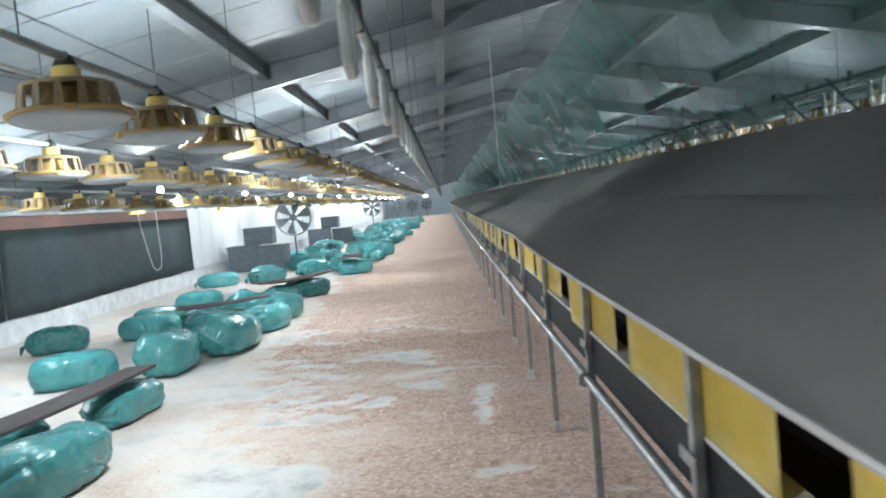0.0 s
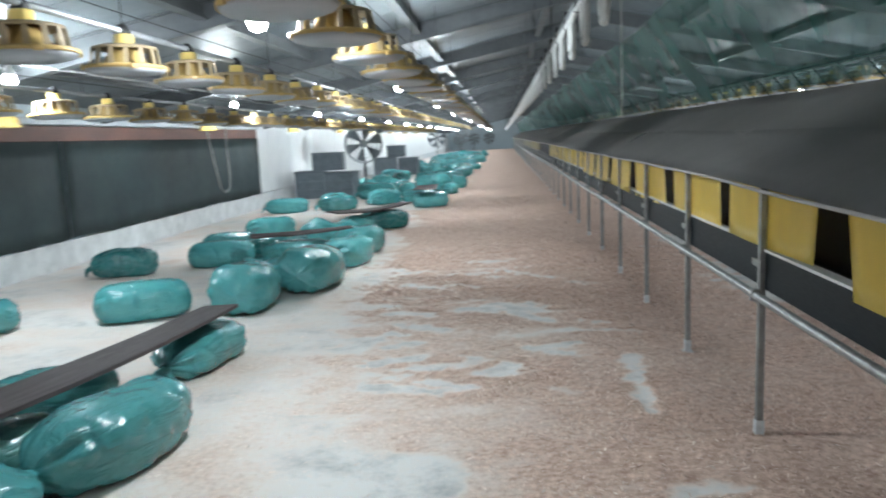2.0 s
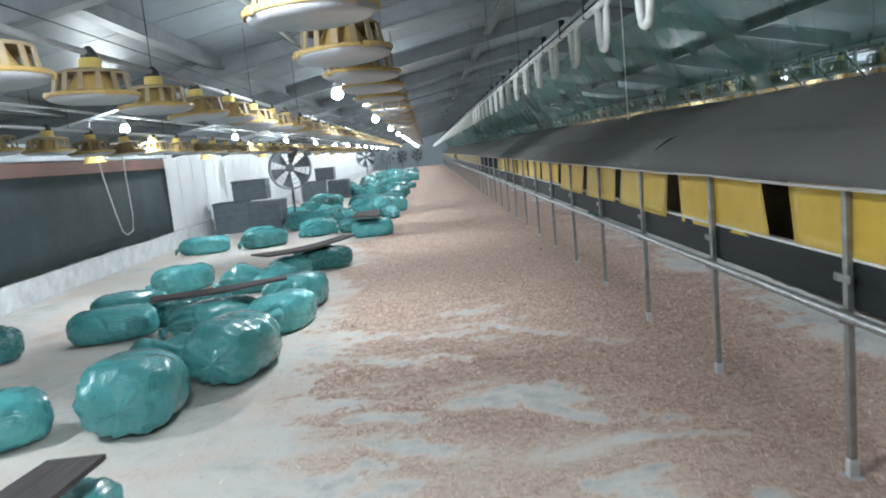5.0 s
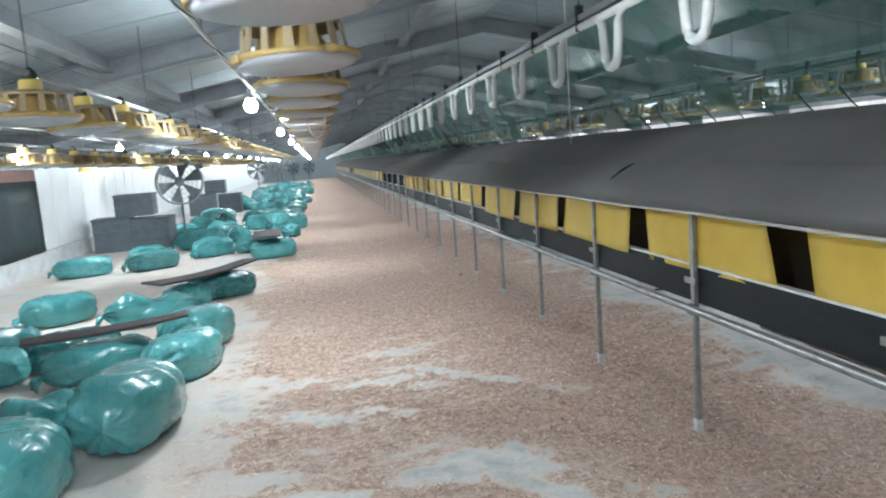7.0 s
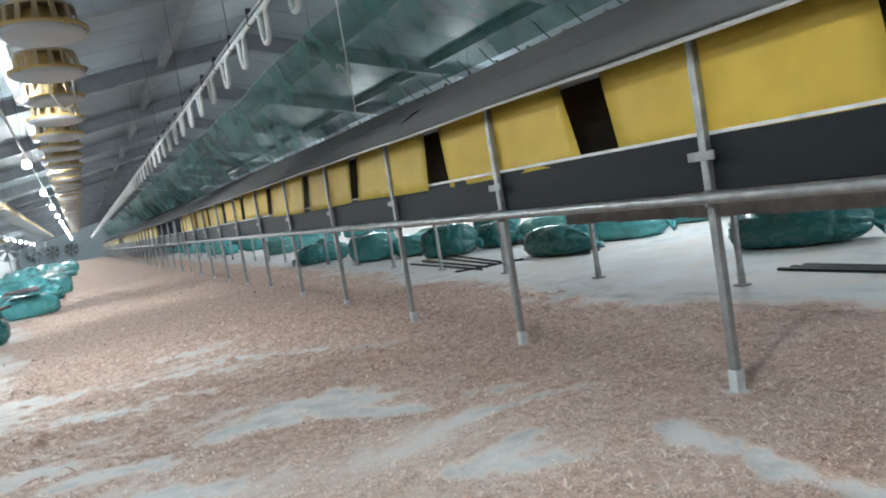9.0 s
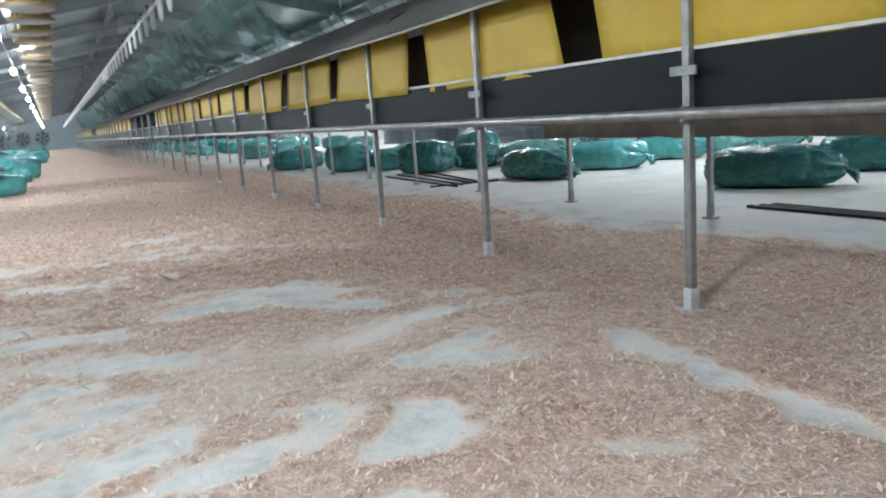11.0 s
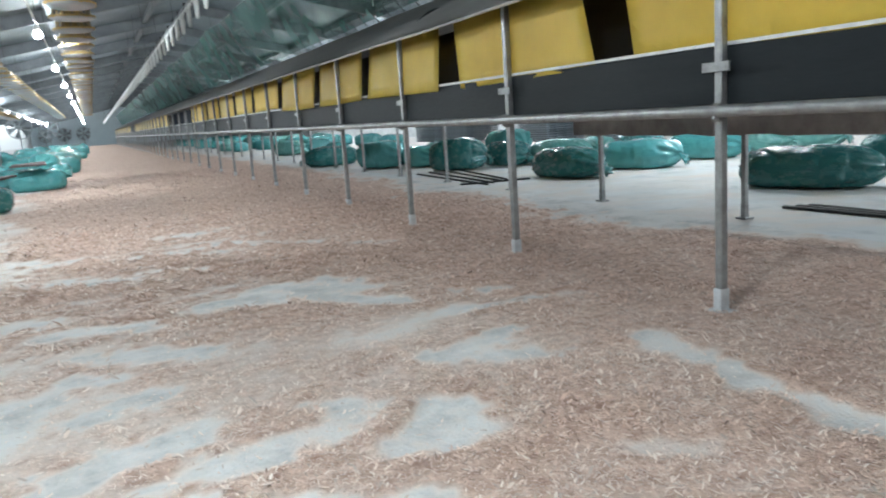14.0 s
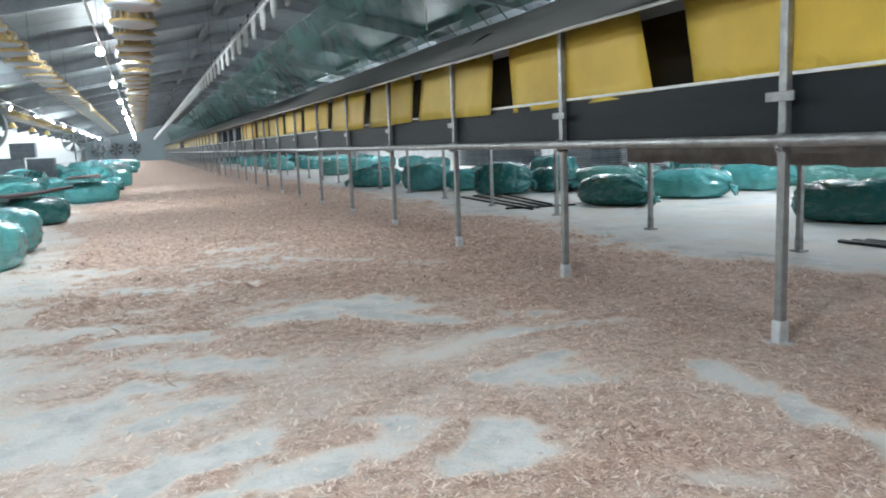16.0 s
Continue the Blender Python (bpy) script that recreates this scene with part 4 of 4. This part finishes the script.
def neck_mesh(seed):
    """The gathered mouth of the sack beyond its tie."""
    bm = bmesh.new()
    rings = []
    for i in range(9):
        t = i / 8
        r = 0.038 + 0.05 * t ** 1.2
        ring = []
        for j in range(22):
            a = 2 * math.pi * j / 22
            rr = r * (1 + 0.32 * math.sin(a * 6 + seed) * t + 0.12 * math.sin(a * 11))
            ring.append(bm.verts.new((-0.475 - 0.07 * t, rr * math.cos(a) * 1.25, 0.17 - 0.07 * t + rr * math.sin(a) * (0.9 - 0.2 * t))))
        rings.append(ring)
    for a, b in zip(rings, rings[1:]):
        for k in range(22):
            bm.faces.new((a[k], a[(k + 1) % 22], b[(k + 1) % 22], b[k]))
    bm.faces.new(rings[0][::-1])
    bm.faces.new(rings[-1])
    return bm


BAG_KINDS = {}


def bag_kind(kind):
    seed, material, crumple, words = {
        "a": (1, M_BAG, 0.0, "full teal plastic sack of wood shavings lying on the floor"),
        "b": (4, M_BAG, 0.0, "plump glossy teal plastic sack of shavings on the floor"),
        "c": (7, M_BAG, 0.12, "creased teal plastic sack of shavings on the concrete floor"),
        "d": (11, M_BAG_DARK, 0.0, "dark green plastic sack of shavings lying on the floor"),
        "p": (15, M_BAG_PALE, 0.05, "pale translucent green plastic sack of shavings on the floor"),
        "e": (33, M_BAG, 0.14, "creased untied teal plastic sack of shavings on the floor"),
        "x": (21, M_BAG, 0.55, "half-empty crumpled teal plastic sack on the floor"),
    }[kind]
    tie = kind not in "be"
    me = mesh_ob("sack_body", bag_mesh(seed, tie=tie, crumple=crumple), material, True).data
    bpy.data.objects.remove([o for o in scene.collection.objects if o.data == me][0])
    neck = None
    if tie:
        neck = mesh_ob("sack_neck", neck_mesh(seed), material, True).data
        bpy.data.objects.remove([o for o in scene.collection.objects if o.data == neck][0])
    return me, neck, words


def bag(kind, x, y, turn, L=1.0, W=1.0, H=1.0, z=0.0):
    if kind not in BAG_KINDS:
        BAG_KINDS[kind] = bag_kind(kind)
    me, neck, words = BAG_KINDS[kind]
    b = empty("shavings_sack", pose(x, y, z, 0, 0, turn), words, "sack", "sacks of shavings")
    o = new("sack_body", me)
    o.parent = b
    o.scale = (L, W, H)
    if neck:
        o = new("sack_neck", neck)
        o.parent = b
        o.scale = (L, W, H)
        o["label"] = "gathered tied sack mouth"
    return b


# nave side, nearest first
bag("a", -3.85, 5.92, 76, 1.22, 1.0, 1.0)
bag("x", -4.35, 4.95, 25, 1.2, 1.2, 0.95)
bag("p", -5.25, 6.35, 20, 0.9, 0.9, 0.8)
bag("c", -4.78, 6.85, 30, 0.9, 0.8, 0.75)
bag("p", -4.42, 5.75, 60, 0.8, 0.8, 0.75)
bag("c", -4.10, 7.85, 83, 1.08, 0.88, 0.86)
bag("b", -5.50, 9.70, 24, 1.02, 1.0, 0.95)
bag("b", -7.15, 9.1, 14, 1.0, 0.95, 0.85)
bag("d", -7.15, 12.45, 22, 0.98, 0.85, 0.95)
bag("e", -4.46, 10.05, 98, 1.05, 1.22, 1.28)
bag("x", -4.62, 11.2, 40, 0.95, 0.95, 1.0)
bag("e", -3.97, 11.2, 86, 1.22, 1.18, 1.3)
bag("a", -3.87, 12.85, 68, 1.15, 1.0, 1.0)
bag("a", -3.90, 13.95, 60, 1.1, 1.05, 1.1)
bag("b", -5.92, 13.15, 14, 1.02, 0.95, 0.9)
bag("b", -6.15, 14.25, 10, 1.0, 0.95, 0.9)
bag("a", -6.15, 16.4, 35, 1.05, 1.0, 1.0)
bag("a", -4.72, 13.1, 38, 1.15, 1.0, 0.88)
bag("d", -5.2, 13.75, 30, 1.1, 0.95, 0.88)
bag("x", -4.75, 15.7, 5, 1.25, 1.1, 1.05)
bag("c", -4.45, 16.6, 60, 0.8, 0.9, 0.9)
bag("d", -4.05, 17.35, 30, 1.2, 1.0, 0.9)
bag("a", -7.35, 21.7, 15, 1.2, 1.0, 0.95)
bag("c", -6.0, 21.9, 35, 1.15, 1.05, 1.05)
bag("a", -6.4, 23.2, 60, 1.0, 1.0, 0.95)
bag("b", -3.45, 22.0, 8, 1.0, 1.0, 0.95)
bag("a", -3.95, 23.5, 30, 1.1, 1.0, 0.95)
bag("c", -4.95, 23.4, 55, 1.15, 1.0, 1.1)
bag("a", -5.5, 25.4, 20, 1.3, 1.1, 1.2)
bag("c", -5.9, 26.6, 50, 1.1, 1.0, 1.1)
bag("b", -4.6, 26.4, 100, 1.0, 1.0, 1.0)
bag("a", -3.6, 27.6, 80, 1.2, 1.2, 1.5)
bag("c", -3.2, 26.4, 95, 0.9, 0.9, 0.9)

rng = random.Random(12)
yy = 28.6
while yy < 74:
    for x in (-6.1, -5.2, -4.3, -3.5):
        if rng.random() < 0.78:
            bag(rng.choice("aabcccdx"), x + rng.uniform(-0.4, 0.4), yy + rng.uniform(-0.5, 0.5), rng.uniform(0, 180), rng.uniform(0.95, 1.2), rng.uniform(0.9, 1.15), rng.uniform(0.85, 1.45))
    yy += rng.uniform(1.5, 2.1)

# far side beyond the nests
for spec in (("d", 3.83, 10.66, 115, 1.35, 1.0, 0.92), ("d", 5.53, 10.68, 118, 1.2, 1.05, 1.0), ("d", 3.27, 13.91, 97, 1.25, 1.0, 0.9),
             ("a", 4.55, 13.99, 120, 1.15, 1.1, 0.95), ("a", 6.00, 14.26, 118, 1.15, 1.05, 0.95), ("p", 7.05, 14.29, 110, 1.2, 1.0, 0.95), ("p", 8.27, 14.32, 105, 1.2, 1.0, 0.95),
             ("d", 6.38, 16.27, 30, 1.2, 1.1, 1.3), ("p", 5.51, 16.31, 60, 1.1, 1.0, 0.9), ("p", 4.60, 16.06, 120, 1.1, 1.0, 0.95), ("d", 3.94, 16.68, 110, 0.9, 1.0, 0.95),
             ("a", 4.24, 17.18, 100, 1.0, 1.0, 1.4), ("d", 3.09, 16.85, 140, 1.0, 1.2, 1.2), ("p", 3.68, 18.68, 90, 1.2, 1.0, 1.0), ("a", 3.10, 18.41, 100, 1.0, 1.0, 0.9),
             ("a", 2.55, 19.07, 130, 1.0, 1.15, 1.2), ("d", 2.16, 21.23, 0, 1.2, 1.0, 0.95), ("a", 3.16, 20.71, 40, 1.0, 1.0, 1.0), ("a", 2.65, 22.28, 70, 1.0, 1.0, 1.1)):
    bag(*spec)
yy = 29.0
while yy < 62:
    for x in (2.9, 3.9, 5.2, 6.4):
        if rng.random() < 0.62:
            bag(rng.choice("aacdp"), x + rng.uniform(-0.3, 0.3), yy + rng.uniform(-0.6, 0.6), rng.uniform(0, 180), 1.05, rng.uniform(0.9, 1.1), rng.uniform(0.85, 1.15))
    yy += rng.uniform(1.8, 2.6)


# ---- planks on the sacks ----
def plank(x0, y0, z0, x1, y1, z1, width, thick=0.03, bow=0.02):
    a, b = Vector((x0, y0, z0)), Vector((x1, y1, z1))
    d = b - a
    L = d.length
    bm = bmesh.new()
    n = 14
    rows = []
    for i in range(n + 1):
        t = i / n
        w = width / 2 * (1 + 0.05 * noise.noise(Vector((t * 6, x0, 1))))
        zb = -bow * math.sin(math.pi * t)
        tw = 0.015 * math.sin(t * 2 + x0)
        rows.append([bm.verts.new((t * L, s * w, zb + s * tw + k)) for s, k in ((-1, 0), (1, 0), (1, thick), (-1, thick))])
    for p, q in zip(rows, rows[1:]):
        for k in range(4):
            bm.faces.new((p[k], p[(k + 1) % 4], q[(k + 1) % 4], q[k]))
    bm.faces.new(rows[0][::-1])
    bm.faces.new(rows[-1])
    o = mesh_ob("plank", bm, M_PLANK)
    o.matrix_basis = Matrix.Translation(a) @ Matrix.Rotation(math.atan2(d.y, d.x), 4, "Z") @ Matrix.Rotation(-math.asin(d.z / L), 4, "Y")
    return tagged(o, "dark weathered wooden plank laid across shavings sacks", "plank", "planks")


plank(-4.40, 5.3, 0.48, -4.0, 8.15, 0.44, 0.34, bow=0.03)
plank(-5.35, 12.9, 0.47, -3.85, 13.3, 0.52, 0.2, thick=0.025)
plank(-4.75, 15.9, 0.50, -3.6, 18.1, 0.46, 0.32, bow=0.05)
plank(-3.55, 21.5, 0.50, -3.65, 23.2, 0.50, 0.62)


# ---- circulation fans ----
def fan(x, y, z, d, turn=0.0):
    f = empty("circulation_fan", pose(x, y, 0, 0, 0, turn), "dark grey round circulation fan standing on a leg", "fan", "fans")
    r = d / 2
    turn_up = Matrix.Translation((0, 0, z)) @ Matrix.Rotation(radians(90), 4, "X")

    def up(bm):
        bmesh.ops.transform(bm, matrix=turn_up, verts=bm.verts)
        return bm
    part("ring", up(lathe([(r * 0.93, -0.12), (r, -0.13), (r, 0.13), (r * 0.93, 0.12), (r * 0.93, -0.12)], 40)), M_FAN, f, "", True)
    part("hub", up(lathe([(0, -0.09), (r * 0.2, -0.07), (r * 0.2, 0.07), (0, 0.09)], 20)), M_FAN, f)
    for k in range(6):
        a = 2 * math.pi * k / 6 + 0.3
        bm = sheet(lambda u, v: (r * (0.17 + 0.74 * u) * math.cos(a + (v - 0.5) * (0.50 + 0.12 * u)), r * (0.17 + 0.74 * u) * math.sin(a + (v - 0.5) * (0.50 + 0.12 * u)), (v - 0.5) * 0.14), 4, 4, 0.008)
        part("blade", up(bm), M_FAN, f)
    bm = bmesh.new()
    for rr in (0.35, 0.55, 0.75):
        tube([(r * rr * math.cos(t), r * rr * math.sin(t), 0.12) for t in np.linspace(0, 2 * math.pi, 30)], 0.004, 4, bm)
    part("guard", up(bm), M_STEEL, f)
    part("stand", boxes((-0.03, 0.03, -0.03, 0.03, 0.0, z - r), (-0.35, 0.35, -0.25, 0.25, 0.0, 0.03), bevel=0.006), M_STEEL, f)
    part("motor", boxes((r * 0.72, r * 1.02, 0.05, 0.25, z + r * 0.5, z + r * 0.75), bevel=0.02), M_FAN, f)
    return f


fan(-6.25, 27.7, 1.75, 1.32)
fan(-6.3, 58.0, 1.85, 1.4)
fan(-5.6, 78.0, 1.85, 1.5)
for x in (-7.2, -5.2, -3.2):
    fan(x, Y_END - 0.5, 1.5, 1.5)


# ---- grey crates and stacks of floor slats ----
def crate(x, y, z, w, d, h, turn=0.0):
    c = empty("plastic_crate", pose(x, y, z, 0, 0, turn), "slate grey plastic crate with ribbed sides", "crate", "plastic crates")
    part("crate_body", boxes((-w / 2, w / 2, -d / 2, d / 2, 0, h - 0.06), bevel=0.015), M_CRATE, c)
    part("lid", boxes((-w / 2 - 0.02, w / 2 + 0.02, -d / 2 - 0.02, d / 2 + 0.02, h - 0.06, h), bevel=0.012), M_CRATE, c)
    for k in (0.3, 0.6):
        part("rib", boxes((-w / 2 - 0.014, w / 2 + 0.014, -d / 2 - 0.014, d / 2 + 0.014, h * k, h * k + 0.035), bevel=0.005), M_CRATE, c)
    return c


crate(-7.95, 26.9, 0, 0.98, 0.9, 0.92, 4)
crate(-6.93, 26.95, 0, 0.98, 0.9, 0.86, -3)
crate(-7.35, 27.0, 0.92, 0.98, 0.8, 0.6, 2)
crate(-7.6, 41.0, 0, 1.2, 1.0, 0.95, 5)
crate(-6.4, 41.2, 0, 1.0, 1.0, 0.9, 0)
crate(-7.0, 41.1, 0.95, 0.9, 0.8, 0.6, 0)


def slat_stack(x, y, w, d, h, turn=0.0):
    s = empty("slat_stack", pose(x, y, 0, 0, 0, turn), "stack of grey plastic floor slats by the wall", "slat stack", "slat stacks")
    n = int(h / 0.06)
    first = None
    for k in range(n):
        if first is None:
            bm = boxes((-w / 2, w / 2, -d / 2, d / 2, 0.02, 0.045), bevel=0.004)
            for q in range(5):
                xx = -w / 2 + 0.05 + q * (w - 0.1) / 4
                box(bm, xx - 0.02, xx + 0.02, -d / 2, d / 2, 0.0, 0.02)
            first = o = part("slat", bm, M_CRATE, s)
        else:
            o = new("slat", first.data)
            o.parent = s
        o.location = (0.012 * math.sin(k * 2.3), 0.015 * math.cos(k * 1.7), k * 0.06)


slat_stack(9.4, 20.6, 1.2, 1.2, 0.95, 3)
slat_stack(9.2, 23.4, 1.2, 1.6, 0.9, -4)
slat_stack(8.9, 27.6, 1.2, 1.3, 0.95, 2)
slat_stack(8.8, 30.0, 1.2, 1.3, 0.85, 6)


# ---- black bars on the floor ----
def bar(x0, y0, x1, y1, w, label):
    L = math.hypot(x1 - x0, y1 - y0)
    o = mesh_ob("floor_bar", boxes((0, L, -w / 2, w / 2, 0.0, 0.022), bevel=0.003), M_BLACK)
    o.matrix_basis = pose(x0, y0, 0.002, 0, 0, math.degrees(math.atan2(y1 - y0, x1 - x0)))
    return tagged(o, label, "bar", "black bars")


for dx, dy in ((0, 0), (0.16, 0.35), (0.34, 0.6), (0.5, 0.95)):
    bar(2.10 + dx, 14.05 + dy * 0.4, 2.25 + dx * 1.6, 16.7 + dy * 0.3, 0.03, "long black plastic bar lying on the concrete floor")
bar(2.81, 14.18, 1.88, 14.39, 0.03, "short black plastic bar lying across others")
for k in range(3):
    bar(2.61 + k * 0.07, 8.4, 2.59 + k * 0.09, 9.91 - 0.05 * k, 0.05, "black plastic bar lying beside the nest posts")


# ---- winch cord at the curtain, loose strings ----
def cord(points, r, label, material=M_CORD):
    return tagged(mesh_ob("winch_cord", tube(points, r, 6), material, True), label, "cord")


pts = [(-8.45, 19.2, roof_z(-8.45)), (-8.45, 19.4, 2.0), (-8.45, 19.75, 1.2), (-8.45, 19.95, 0.82), (-8.45, 20.2, 0.72), (-8.45, 20.5, 0.78), (-8.45, 20.6, 1.1), (-8.45, 20.55, 1.6), (-8.45, 20.5, roof_z(-8.45))]
cord(pts, 0.014, "white winch cord hanging in a loop before the curtain")
cord([(-2.25, 12.3, 2.66), (-2.25, 12.3, 2.46), (-2.26, 12.3, 2.32), (-2.30, 12.3, 2.25), (-2.345, 12.3, 2.225), (-2.39, 12.3, 2.27), (-2.43, 12.3, 2.37), (-2.45, 12.3, 2.66)], 0.010, "white rope loop hanging beside the feeders")
cord([(0.2, 12.6, 2.0), (0.2, 12.6, roof_z(0.2))], 0.007, "thin cord hanging from the roof to the nests")
